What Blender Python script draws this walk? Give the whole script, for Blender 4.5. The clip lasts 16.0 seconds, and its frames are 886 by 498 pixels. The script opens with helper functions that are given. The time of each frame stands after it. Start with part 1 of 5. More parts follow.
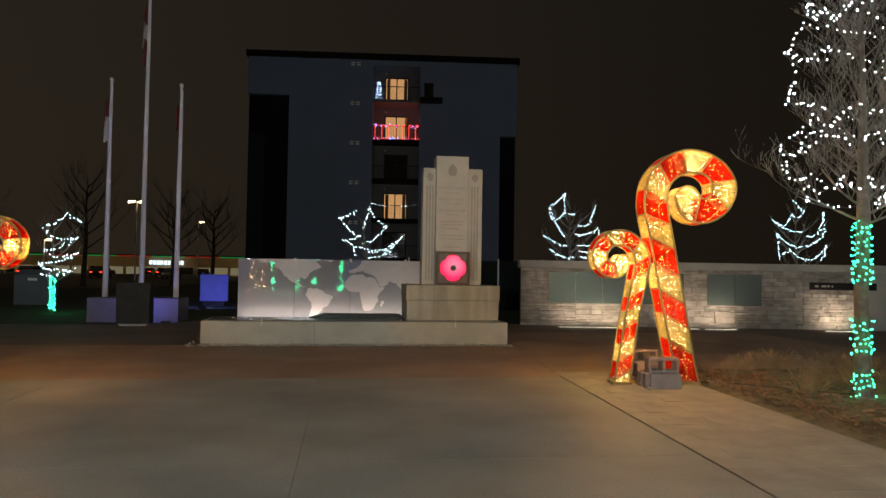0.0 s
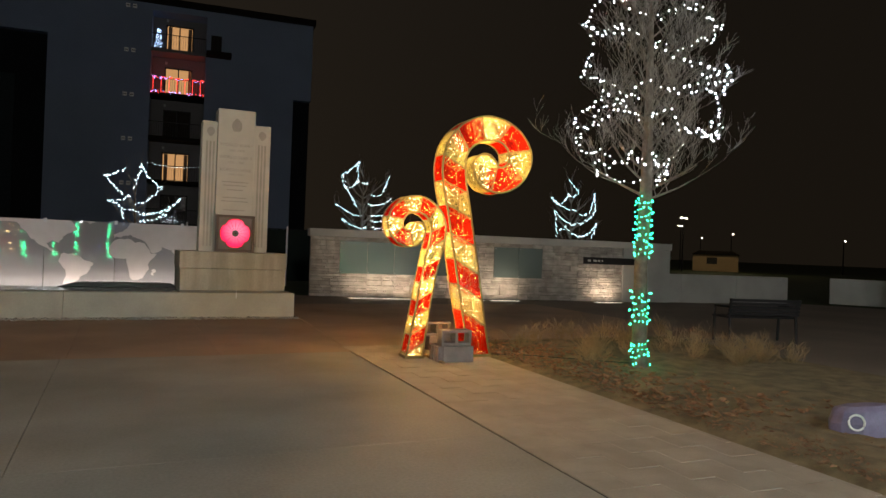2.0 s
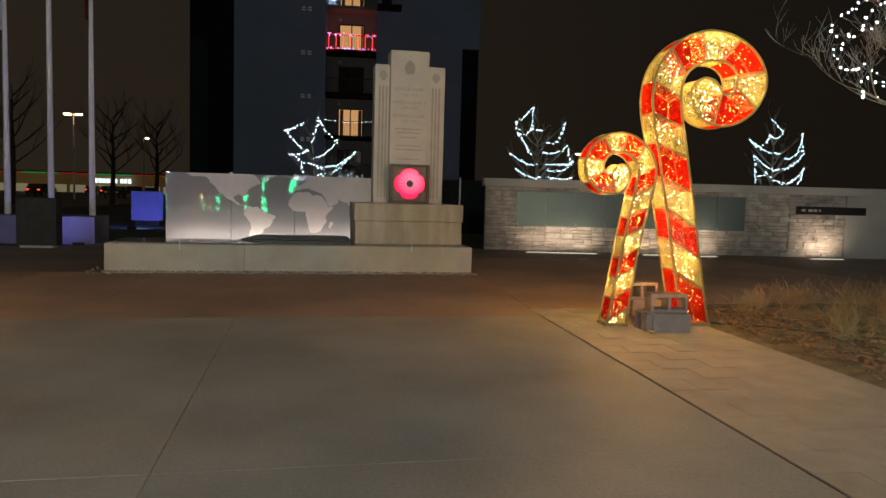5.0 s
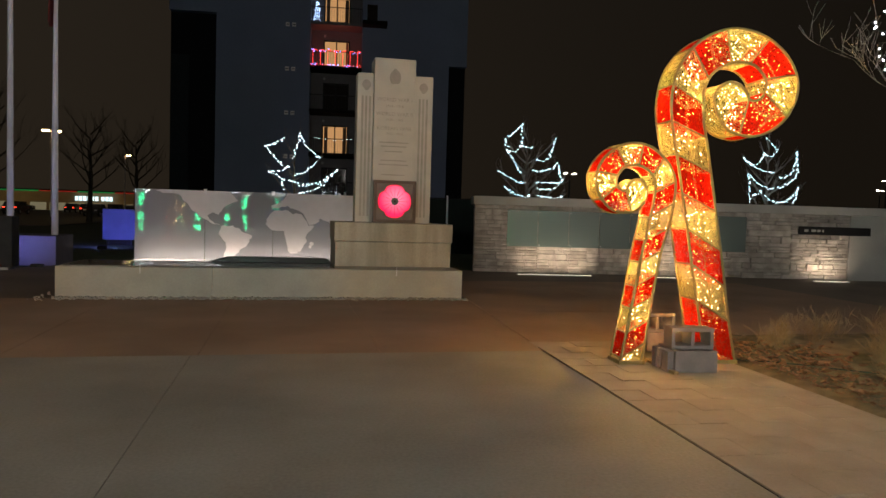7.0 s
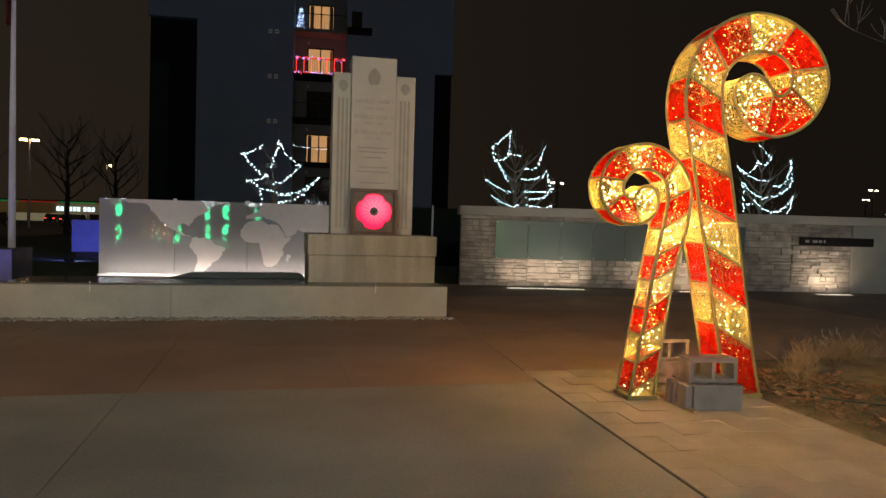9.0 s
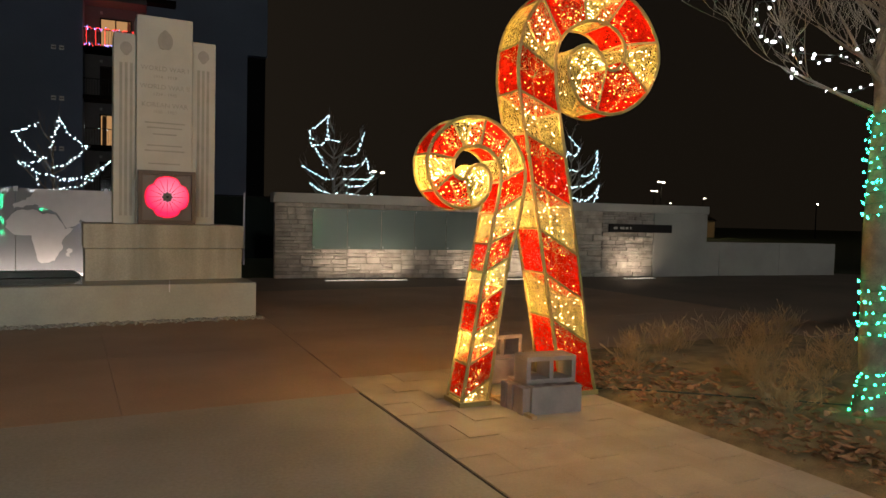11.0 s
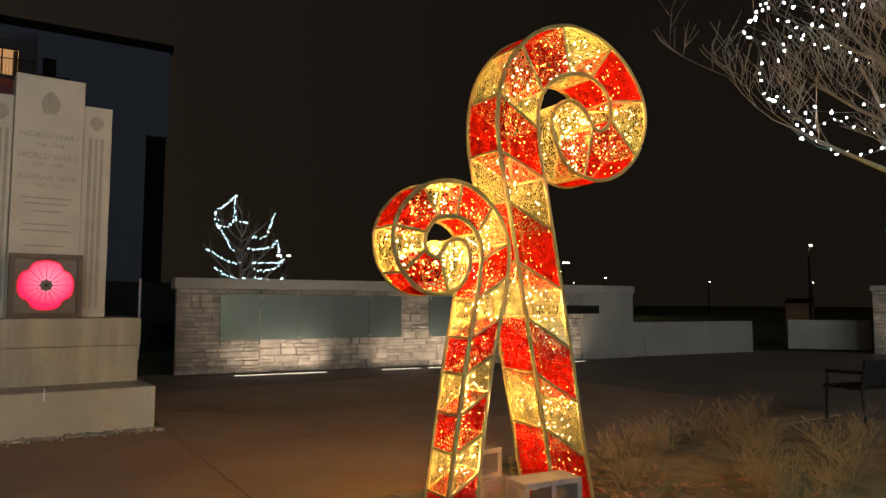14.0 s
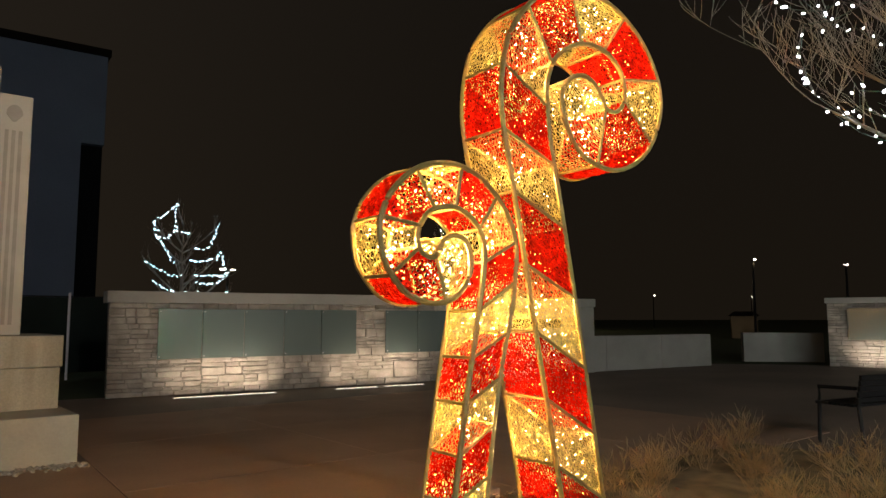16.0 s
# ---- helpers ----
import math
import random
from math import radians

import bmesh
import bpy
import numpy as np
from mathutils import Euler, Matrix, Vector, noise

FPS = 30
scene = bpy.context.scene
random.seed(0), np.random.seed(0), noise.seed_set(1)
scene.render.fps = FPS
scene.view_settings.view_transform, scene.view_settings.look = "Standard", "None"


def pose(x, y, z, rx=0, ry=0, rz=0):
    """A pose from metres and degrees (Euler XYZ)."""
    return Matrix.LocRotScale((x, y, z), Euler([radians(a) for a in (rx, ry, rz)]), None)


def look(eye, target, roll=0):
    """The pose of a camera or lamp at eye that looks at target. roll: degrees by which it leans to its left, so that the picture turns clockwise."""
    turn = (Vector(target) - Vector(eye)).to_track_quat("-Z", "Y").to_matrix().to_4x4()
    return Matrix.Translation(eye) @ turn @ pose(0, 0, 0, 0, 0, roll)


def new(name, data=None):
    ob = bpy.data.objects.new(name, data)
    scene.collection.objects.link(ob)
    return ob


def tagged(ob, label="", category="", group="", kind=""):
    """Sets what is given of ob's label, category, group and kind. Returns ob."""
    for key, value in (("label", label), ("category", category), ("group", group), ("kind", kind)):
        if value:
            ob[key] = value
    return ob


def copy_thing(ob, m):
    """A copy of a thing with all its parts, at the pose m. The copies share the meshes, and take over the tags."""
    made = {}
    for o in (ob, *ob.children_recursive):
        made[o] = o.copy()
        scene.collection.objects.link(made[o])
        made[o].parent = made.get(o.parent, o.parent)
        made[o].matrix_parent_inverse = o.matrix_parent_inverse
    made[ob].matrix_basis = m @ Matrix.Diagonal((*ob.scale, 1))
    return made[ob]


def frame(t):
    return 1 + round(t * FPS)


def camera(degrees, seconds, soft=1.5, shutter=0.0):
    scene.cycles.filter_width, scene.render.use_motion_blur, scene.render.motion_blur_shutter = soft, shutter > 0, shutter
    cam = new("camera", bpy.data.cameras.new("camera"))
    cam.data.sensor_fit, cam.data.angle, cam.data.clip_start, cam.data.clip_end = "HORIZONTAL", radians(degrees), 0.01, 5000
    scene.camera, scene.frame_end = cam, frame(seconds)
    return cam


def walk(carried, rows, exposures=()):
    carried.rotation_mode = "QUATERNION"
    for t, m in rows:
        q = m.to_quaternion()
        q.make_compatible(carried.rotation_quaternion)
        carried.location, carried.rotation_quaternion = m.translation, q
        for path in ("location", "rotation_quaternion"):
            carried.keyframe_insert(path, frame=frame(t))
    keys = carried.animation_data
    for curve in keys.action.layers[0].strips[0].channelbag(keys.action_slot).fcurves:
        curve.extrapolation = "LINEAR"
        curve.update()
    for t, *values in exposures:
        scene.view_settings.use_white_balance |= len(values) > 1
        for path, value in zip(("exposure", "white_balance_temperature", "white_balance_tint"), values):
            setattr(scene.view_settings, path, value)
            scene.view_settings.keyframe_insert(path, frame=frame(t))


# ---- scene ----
cam = camera(64.4, 16.0)
PATH = [
    (0, (0.033, 0.012, 1.435), (0.304, 1.992, 1.502), 0.9),
    (0.5, (0.148, 0.174, 1.413), (0.5, 2.143, 1.455), 2.3),
    (1, (0.212, 0.346, 1.389), (0.667, 2.293, 1.423), 1.9),
    (1.5, (0.221, 0.572, 1.409), (0.977, 2.424, 1.442), 1.4),
    (2, (0.253, 0.769, 1.376), (1.089, 2.586, 1.378), 2.2),
    (2.5, (0.316, 0.966, 1.355), (0.977, 2.852, 1.283), 1.5),
    (3, (0.281, 1.21, 1.327), (0.888, 3.114, 1.238), 0.3),
    (3.5, (0.248, 1.389, 1.318), (0.759, 3.321, 1.226), 0.5),
    (6, (0.487, 2.552, 1.329), (0.869, 4.508, 1.156), 1.7),
    (6.5, (0.501, 2.811, 1.323), (0.921, 4.762, 1.194), 1.5),
    (7, (0.537, 2.982, 1.324), (0.967, 4.933, 1.229), 1.7),
    (7.5, (0.592, 3.178, 1.347), (0.972, 5.14, 1.29), 1.6),
    (8, (0.627, 3.421, 1.334), (1.026, 5.381, 1.309), 1.1),
    (8.5, (0.669, 3.64, 1.332), (1.119, 5.588, 1.297), 1.4),
    (9, (0.787, 3.86, 1.346), (1.252, 5.804, 1.28), 1.6),
    (9.5, (0.855, 4.047, 1.347), (1.536, 5.926, 1.274), 0.9),
    (10, (0.961, 4.274, 1.317), (1.866, 6.056, 1.274), 1.2),
    (12.5, (1.197, 5.145, 1.309), (2.158, 6.895, 1.178), 1.4),
    (13, (1.193, 5.331, 1.297), (2.236, 7.034, 1.186), -0.0),
    (13.5, (1.205, 5.561, 1.325), (2.351, 7.2, 1.34), -0.6),
    (14, (1.306, 5.756, 1.344), (2.464, 7.379, 1.5), 0.2),
    (14.5, (1.375, 5.918, 1.334), (2.535, 7.525, 1.603), -0.1),
    (15, (1.418, 6.151, 1.346), (2.666, 7.679, 1.678), -0.5),
    (15.5, (1.478, 6.337, 1.329), (2.749, 7.847, 1.656), -0.1),
    (16, (1.577, 6.515, 1.33), (2.852, 8.043, 1.528), -0.1),
]
walk(cam, [(t, look(eye, target, roll)) for t, eye, target, roll in PATH],
     exposures=((0, -0.06), (2, 0.0), (4, 0.0), (7, -0.1), (10, -0.18), (13, -0.25), (14.2, -0.08), (16, 0.02)))


# ---------------------------------------------------------------- sky and large lights
world = bpy.data.worlds.new("night_sky")
scene.world = world
world.use_nodes = True
wn, wl = world.node_tree.nodes, world.node_tree.links
wn.clear()
w_out = wn.new("ShaderNodeOutputWorld")
w_bg = wn.new("ShaderNodeBackground")
w_tc = wn.new("ShaderNodeTexCoord")
w_sep = wn.new("ShaderNodeSeparateXYZ")
w_ramp = wn.new("ShaderNodeValToRGB")
wl.new(w_tc.outputs["Generated"], w_sep.inputs[0])
wl.new(w_sep.outputs["Z"], w_ramp.inputs[0])
w_mr = wn.new("ShaderNodeMapRange")
w_mr.inputs[1].default_value, w_mr.inputs[2].default_value = -0.5, 0.65
w_mr.inputs[3].default_value, w_mr.inputs[4].default_value = 1.14, 0.46
wl.new(w_sep.outputs["X"], w_mr.inputs[0])
wl.new(w_mr.outputs[0], w_bg.inputs[1])
wl.new(w_ramp.outputs[0], w_bg.inputs[0])
wl.new(w_bg.outputs[0], w_out.inputs[0])
w_ramp.color_ramp.elements[0].position = 0.0
w_ramp.color_ramp.elements[0].color = (0.020, 0.0147, 0.0095, 1)
w_ramp.color_ramp.elements[1].position = 0.6
w_ramp.color_ramp.elements[1].color = (0.0170, 0.0134, 0.0102, 1)


def point_lamp(name, at, watts, colour, radius=0.1):
    data = bpy.data.lights.new(name, "POINT")
    data.energy, data.color, data.shadow_soft_size = watts, colour, radius
    ob = new(name, data)
    ob.location = at
    return ob


def area_lamp(name, m, watts, colour, sx, sy, spread=180):
    data = bpy.data.lights.new(name, "AREA")
    data.shape, data.size, data.size_y = "RECTANGLE", sx, sy
    data.energy, data.color, data.spread = watts, colour, radians(spread)
    ob = new(name, data)
    ob.matrix_world = m
    return ob


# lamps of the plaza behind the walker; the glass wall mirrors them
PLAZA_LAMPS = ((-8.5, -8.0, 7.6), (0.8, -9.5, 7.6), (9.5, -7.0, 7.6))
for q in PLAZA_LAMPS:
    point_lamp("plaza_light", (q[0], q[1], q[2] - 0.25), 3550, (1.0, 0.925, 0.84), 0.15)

# ---------------------------------------------------------------- materials


def material(name, colour, rough=0.8, metal=0.0, vary=0.25, scale=6.0, fine=60.0, bump=0.15, second=None, per_object=0.0, spec=0.5, stretch=None):
    """A surface with broad stains, fine grain and a little relief."""
    m = bpy.data.materials.new(name)
    m.use_nodes = True
    n, l = m.node_tree.nodes, m.node_tree.links
    b = n["Principled BSDF"]
    tc = n.new("ShaderNodeTexCoord")
    big = n.new("ShaderNodeTexNoise")
    big.inputs["Scale"].default_value, big.inputs["Detail"].default_value = scale, 6
    small = n.new("ShaderNodeTexNoise")
    small.inputs["Scale"].default_value, small.inputs["Detail"].default_value = fine, 3
    geo = n.new("ShaderNodeNewGeometry")
    if stretch:
        sc = n.new("ShaderNodeVectorMath")
        sc.operation = "MULTIPLY"
        sc.inputs[1].default_value = stretch
        l.new(geo.outputs["Position"], sc.inputs[0])
        l.new(sc.outputs[0], big.inputs["Vector"])
    else:
        l.new(geo.outputs["Position"], big.inputs["Vector"])
    l.new(geo.outputs["Position"], small.inputs["Vector"])
    ramp = n.new("ShaderNodeValToRGB")
    c2 = second or tuple(c * (1 - vary) for c in colour)
    ramp.color_ramp.elements[0].position, ramp.color_ramp.elements[0].color = 0.35, (*c2, 1)
    ramp.color_ramp.elements[1].position, ramp.color_ramp.elements[1].color = 0.65, (*colour, 1)
    l.new(big.outputs[0], ramp.inputs[0])
    grain = n.new("ShaderNodeMapRange")
    grain.inputs[3].default_value, grain.inputs[4].default_value = 1 - vary * 0.8, 1 + vary * 0.8
    l.new(small.outputs[0], grain.inputs[0])
    mix = n.new("ShaderNodeMix")
    mix.data_type, mix.blend_type = "RGBA", "MULTIPLY"
    mix.inputs[0].default_value = 1
    l.new(ramp.outputs[0], mix.inputs[6])
    l.new(grain.outputs[0], mix.inputs[7])
    last = mix.outputs[2]
    if per_object:
        info = n.new("ShaderNodeObjectInfo")
        mr = n.new("ShaderNodeMapRange")
        mr.inputs[3].default_value, mr.inputs[4].default_value = 1 - per_object, 1 + per_object
        l.new(info.outputs["Random"], mr.inputs[0])
        mx = n.new("ShaderNodeMix")
        mx.data_type, mx.blend_type = "RGBA", "MULTIPLY"
        mx.inputs[0].default_value = 1
        l.new(last, mx.inputs[6])
        l.new(mr.outputs[0], mx.inputs[7])
        last = mx.outputs[2]
    l.new(last, b.inputs["Base Color"])
    b.inputs["Roughness"].default_value, b.inputs["Metallic"].default_value = rough, metal
    b.inputs["Specular IOR Level"].default_value = spec
    if bump:
        bp = n.new("ShaderNodeBump")
        bp.inputs["Strength"].default_value, bp.inputs["Distance"].default_value = bump, 0.01
        l.new(small.outputs[0], bp.inputs["Height"])
        l.new(bp.outputs[0], b.inputs["Normal"])
    return m


def glow(name, colour, strength):
    m = bpy.data.materials.new(name)
    m.use_nodes = True
    n, l = m.node_tree.nodes, m.node_tree.links
    n.clear()
    o, e = n.new("ShaderNodeOutputMaterial"), n.new("ShaderNodeEmission")
    e.inputs[0].default_value, e.inputs[1].default_value = (*colour, 1), strength
    l.new(e.outputs[0], o.inputs[0])
    return m


def thread(name, colour):
    """Spun plastic thread that lets light through."""
    m = bpy.data.materials.new(name)
    m.use_nodes = True
    n, l = m.node_tree.nodes, m.node_tree.links
    n.clear()
    out = n.new("ShaderNodeOutputMaterial")
    df, tl, gl = (n.new("ShaderNodeBsdf" + k) for k in ("Diffuse", "Translucent", "Glossy"))
    geo, hue = n.new("ShaderNodeNewGeometry"), n.new("ShaderNodeHueSaturation")
    mr = n.new("ShaderNodeMapRange")
    mr.inputs[3].default_value, mr.inputs[4].default_value = 0.55, 1.0
    l.new(geo.outputs["Random Per Island"], mr.inputs[0])
    hue.inputs["Color"].default_value = (*colour, 1)
    l.new(mr.outputs[0], hue.inputs["Value"])
    for k in (df, tl, gl):
        l.new(hue.outputs[0], k.inputs["Color"])
    gl.inputs["Roughness"].default_value = 0.3
    a1, a2 = n.new("ShaderNodeMixShader"), n.new("ShaderNodeMixShader")
    a1.inputs[0].default_value, a2.inputs[0].default_value = 0.6, 0.12
    l.new(df.outputs[0], a1.inputs[1])
    l.new(tl.outputs[0], a1.inputs[2])
    l.new(a1.outputs[0], a2.inputs[1])
    l.new(gl.outputs[0], a2.inputs[2])
    l.new(a2.outputs[0], out.inputs[0])
    return m


SLAB = material("brushed_concrete", (0.285, 0.275, 0.248), 0.75, vary=0.30, scale=0.7, fine=45, bump=0.25, per_object=0.05)
BAND = material("tinted_concrete", (0.29, 0.205, 0.15), 0.7, vary=0.25, scale=0.8, fine=50, bump=0.25, per_object=0.06)
PAVER = material("grey_paver", (0.33, 0.285, 0.235), 0.8, vary=0.2, scale=3, fine=70, bump=0.35, per_object=0.05)
PLAZA = material("plaza_concrete", (0.17, 0.14, 0.115), 0.7, vary=0.3, scale=0.5, fine=40, bump=0.3)
LAWN = material("night_lawn", (0.035, 0.06, 0.02), 0.95, vary=0.4, scale=3, fine=120, bump=0.6)
ASPHALT = material("asphalt", (0.05, 0.05, 0.05), 0.75, vary=0.3, scale=1, fine=90, bump=0.4)
MULCH = material("bark_mulch", (0.27, 0.155, 0.085), 0.95, vary=0.5, scale=9, fine=90, bump=1.0)
DIRT = material("sparse_turf", (0.21, 0.165, 0.095), 0.95, vary=0.45, scale=5, fine=110, bump=0.9)
GRANITE = material("pale_limestone", (0.42, 0.41, 0.385), 0.6, vary=0.10, scale=3, fine=120, bump=0.12)
PLINTHM = material("weathered_concrete", (0.34, 0.325, 0.28), 0.7, vary=0.34, scale=3.2, fine=60, bump=0.2, stretch=(1.6, 1.0, 0.22))
BASEM = material("smooth_concrete", (0.33, 0.325, 0.29), 0.6, vary=0.15, scale=2.5, fine=50, bump=0.12)
POLISHED = material("polished_dark_stone", (0.10, 0.10, 0.095), 0.08, vary=0.2, scale=4, fine=70, bump=0.0)
BLACKSTONE = material("black_granite", (0.012, 0.012, 0.013), 0.35, vary=0.2, bump=0.05)
# darker limestone tone: shade inside flutes, crests and cut letters, put into the colour
CARVE_SHADE = material("shaded_carving", (0.31, 0.30, 0.28), 0.8, vary=0.15, bump=0.1)
STONE = material("ledgestone", (0.36, 0.33, 0.31), 0.85, vary=0.35, scale=5, fine=50, bump=0.7, per_object=0.18)
MORTAR = material("stone_mortar", (0.20, 0.185, 0.175), 0.9, vary=0.3, bump=0.4)
WALLCON = material("wall_concrete", (0.30, 0.30, 0.295), 0.75, vary=0.16, scale=1.6, fine=40, bump=0.15)
STEELPOLE = material("white_painted_aluminium", (0.60, 0.60, 0.68), 0.4, vary=0.08, bump=0.02)
DARKMETAL = material("black_metal", (0.010, 0.010, 0.012), 0.55, 0.0, vary=0.2, bump=0.05, spec=0.2)
FRAMEM = material("gold_painted_steel", (0.26, 0.20, 0.075), 0.45, 0.2, vary=0.2, scale=12, bump=0.05)
TIMBER = material("pine_batten", (0.45, 0.30, 0.14), 0.75, vary=0.3, scale=10, fine=80, bump=0.2)
BLOCK = material("concrete_masonry", (0.25, 0.20, 0.19), 0.92, vary=0.2, scale=8, fine=160, bump=0.8, per_object=0.08)
BARK = material("grey_bark", (0.16, 0.13, 0.105), 0.9, vary=0.35, scale=14, fine=90, bump=0.6)
FARBARK = material("dark_bark", (0.07, 0.055, 0.04), 0.95, vary=0.3, bump=0.1, spec=0.1)
TWIG = material("pale_twig", (0.25, 0.22, 0.195), 0.85, vary=0.25, scale=10, bump=0.1)
DRYGRASS = material("dry_shrub_stem", (0.29, 0.20, 0.105), 0.85, vary=0.35, scale=8, bump=0.0, per_object=0.2)
LEAF = material("fallen_leaf", (0.30, 0.16, 0.08), 0.8, vary=0.5, scale=25, bump=0.1)
PEBBLE = material("river_pebble", (0.36, 0.34, 0.31), 0.7, vary=0.35, scale=9, bump=0.2)
WIRE = material("green_cable", (0.015, 0.03, 0.02), 0.6, vary=0.1, bump=0.0)
CLAD = material("blue_grey_cladding", (0.16, 0.20, 0.29), 0.8, vary=0.10, scale=0.4, fine=12, bump=0.05, spec=0.15)
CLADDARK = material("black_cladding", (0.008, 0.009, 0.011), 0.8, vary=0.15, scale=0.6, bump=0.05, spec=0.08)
BALCWALL = material("balcony_panel", (0.11, 0.105, 0.11), 0.7, vary=0.1, bump=0.05)
ROOFEDGE = material("dark_parapet_metal", (0.010, 0.008, 0.007), 0.8, vary=0.1, bump=0.0, spec=0.08)
STOREWALL = material("store_stucco", (0.26, 0.19, 0.11), 0.85, vary=0.15, scale=0.5, bump=0.05)
PAINTROCK = material("painted_rock", (0.20, 0.18, 0.30), 0.7, vary=0.2, scale=9, bump=0.3)
WHITEPAINT = material("white_paint", (0.75, 0.75, 0.75), 0.6, vary=0.1, bump=0.1)
SIGNPANEL = material("sign_panel", (0.10, 0.12, 0.40), 0.5, vary=0.15, scale=3, bump=0.02)
SHED = material("grey_plastic", (0.11, 0.13, 0.16), 0.5, vary=0.12, bump=0.03)
CARPAINT = material("car_paint", (0.10, 0.10, 0.11), 0.25, 0.3, vary=0.1, bump=0.0, per_object=0.6)
TYRE = material("tyre_rubber", (0.02, 0.02, 0.02), 0.85, vary=0.1, bump=0.1)
FLAGRED = material("red_flag_cloth", (0.14, 0.02, 0.02), 0.8, vary=0.15, bump=0.1)
FLAGWHITE = material("white_flag_cloth", (0.7, 0.7, 0.72), 0.8, vary=0.1, bump=0.1)
FENCEM = material("green_black_windscreen", (0.012, 0.018, 0.017), 0.9, vary=0.2, scale=2, bump=0.1, spec=0.1)
RED_NET = thread("red_spun_thread", (0.85, 0.024, 0.008))
GOLD_NET = thread("gold_spun_thread", (0.66, 0.60, 0.27))

BULB_WARM = glow("warm_led", (1.0, 0.66, 0.22), 45)
BULB_RUBY = glow("amber_led", (1.0, 0.26, 0.06), 16)
BULB_WHITE = glow("cool_white_led", (0.88, 0.95, 1.0), 40)
BULB_FAR = glow("icy_white_led", (0.66, 0.92, 1.0), 12)
BULB_GREEN = glow("green_led", (0.02, 1.0, 0.35), 24)
BULB_RED = glow("red_led", (1.0, 0.05, 0.04), 2.6)
BULB_BLUE = glow("blue_led", (0.15, 0.25, 1.0), 6)
GROUNDLED = glow("ground_light_lens", (1.0, 0.86, 0.66), 3)
SODIUM = glow("street_lamp_lens", (1.0, 0.66, 0.26), 40)
COOLLAMP = glow("street_lamp_lens_white", (1.0, 0.82, 0.6), 22)
ROOMLIGHT = glow("lit_room", (1.0, 0.52, 0.21), 0.55)
STORESIGN = glow("store_sign", (0.75, 0.95, 1.0), 1.6)
STOREGLASS = glow("store_window", (1.0, 0.85, 0.5), 0.16)
TAIL = glow("tail_light", (1.0, 0.05, 0.02), 3)


def glass_panel(name, tint, rough, alpha, diffuse=(0.1, 0.12, 0.12)):
    """Laminated glass: clear sheet with a milky interlayer."""
    m = bpy.data.materials.new(name)
    m.use_nodes = True
    n, l = m.node_tree.nodes, m.node_tree.links
    n.clear()
    out = n.new("ShaderNodeOutputMaterial")
    tr, df, gl = (n.new("ShaderNodeBsdf" + k) for k in ("Transparent", "Diffuse", "Glossy"))
    tr.inputs[0].default_value = (*tint, 1)
    df.inputs[0].default_value = (*diffuse, 1)
    gl.inputs["Roughness"].default_value = rough
    wave, wob, pos = n.new("ShaderNodeTexNoise"), n.new("ShaderNodeBump"), n.new("ShaderNodeNewGeometry")
    wave.inputs["Scale"].default_value, wave.inputs["Detail"].default_value = 3.2, 2
    wob.inputs["Strength"].default_value, wob.inputs["Distance"].default_value = 0.2, 0.005
    l.new(pos.outputs["Position"], wave.inputs["Vector"])
    l.new(wave.outputs[0], wob.inputs["Height"])
    l.new(wob.outputs[0], gl.inputs["Normal"])
    fr = n.new("ShaderNodeFresnel")
    fr.inputs["IOR"].default_value = 1.9
    a, b = n.new("ShaderNodeMixShader"), n.new("ShaderNodeMixShader")
    a.inputs[0].default_value = alpha
    l.new(tr.outputs[0], a.inputs[1])
    l.new(df.outputs[0], a.inputs[2])
    l.new(fr.outputs[0], b.inputs[0])
    l.new(a.outputs[0], b.inputs[1])
    l.new(gl.outputs[0], b.inputs[2])
    l.new(b.outputs[0], out.inputs[0])
    return m


MAPGLASS = glass_panel("map_glass", (0.9, 0.95, 0.95), 0.0, 0.8, (0.34, 0.345, 0.385))
FROST = material("frosted_map", (0.60, 0.575, 0.61), 0.6, vary=0.05, bump=0.02)
PLAQUE = glass_panel("plaque_glass", (0.55, 0.75, 0.75), 0.22, 0.8, (0.12, 0.16, 0.165))
WINDOWGLASS = glass_panel("window_glass", (0.2, 0.2, 0.2), 0.05, 0.6, (0.01, 0.01, 0.012))

# ---------------------------------------------------------------- building tools


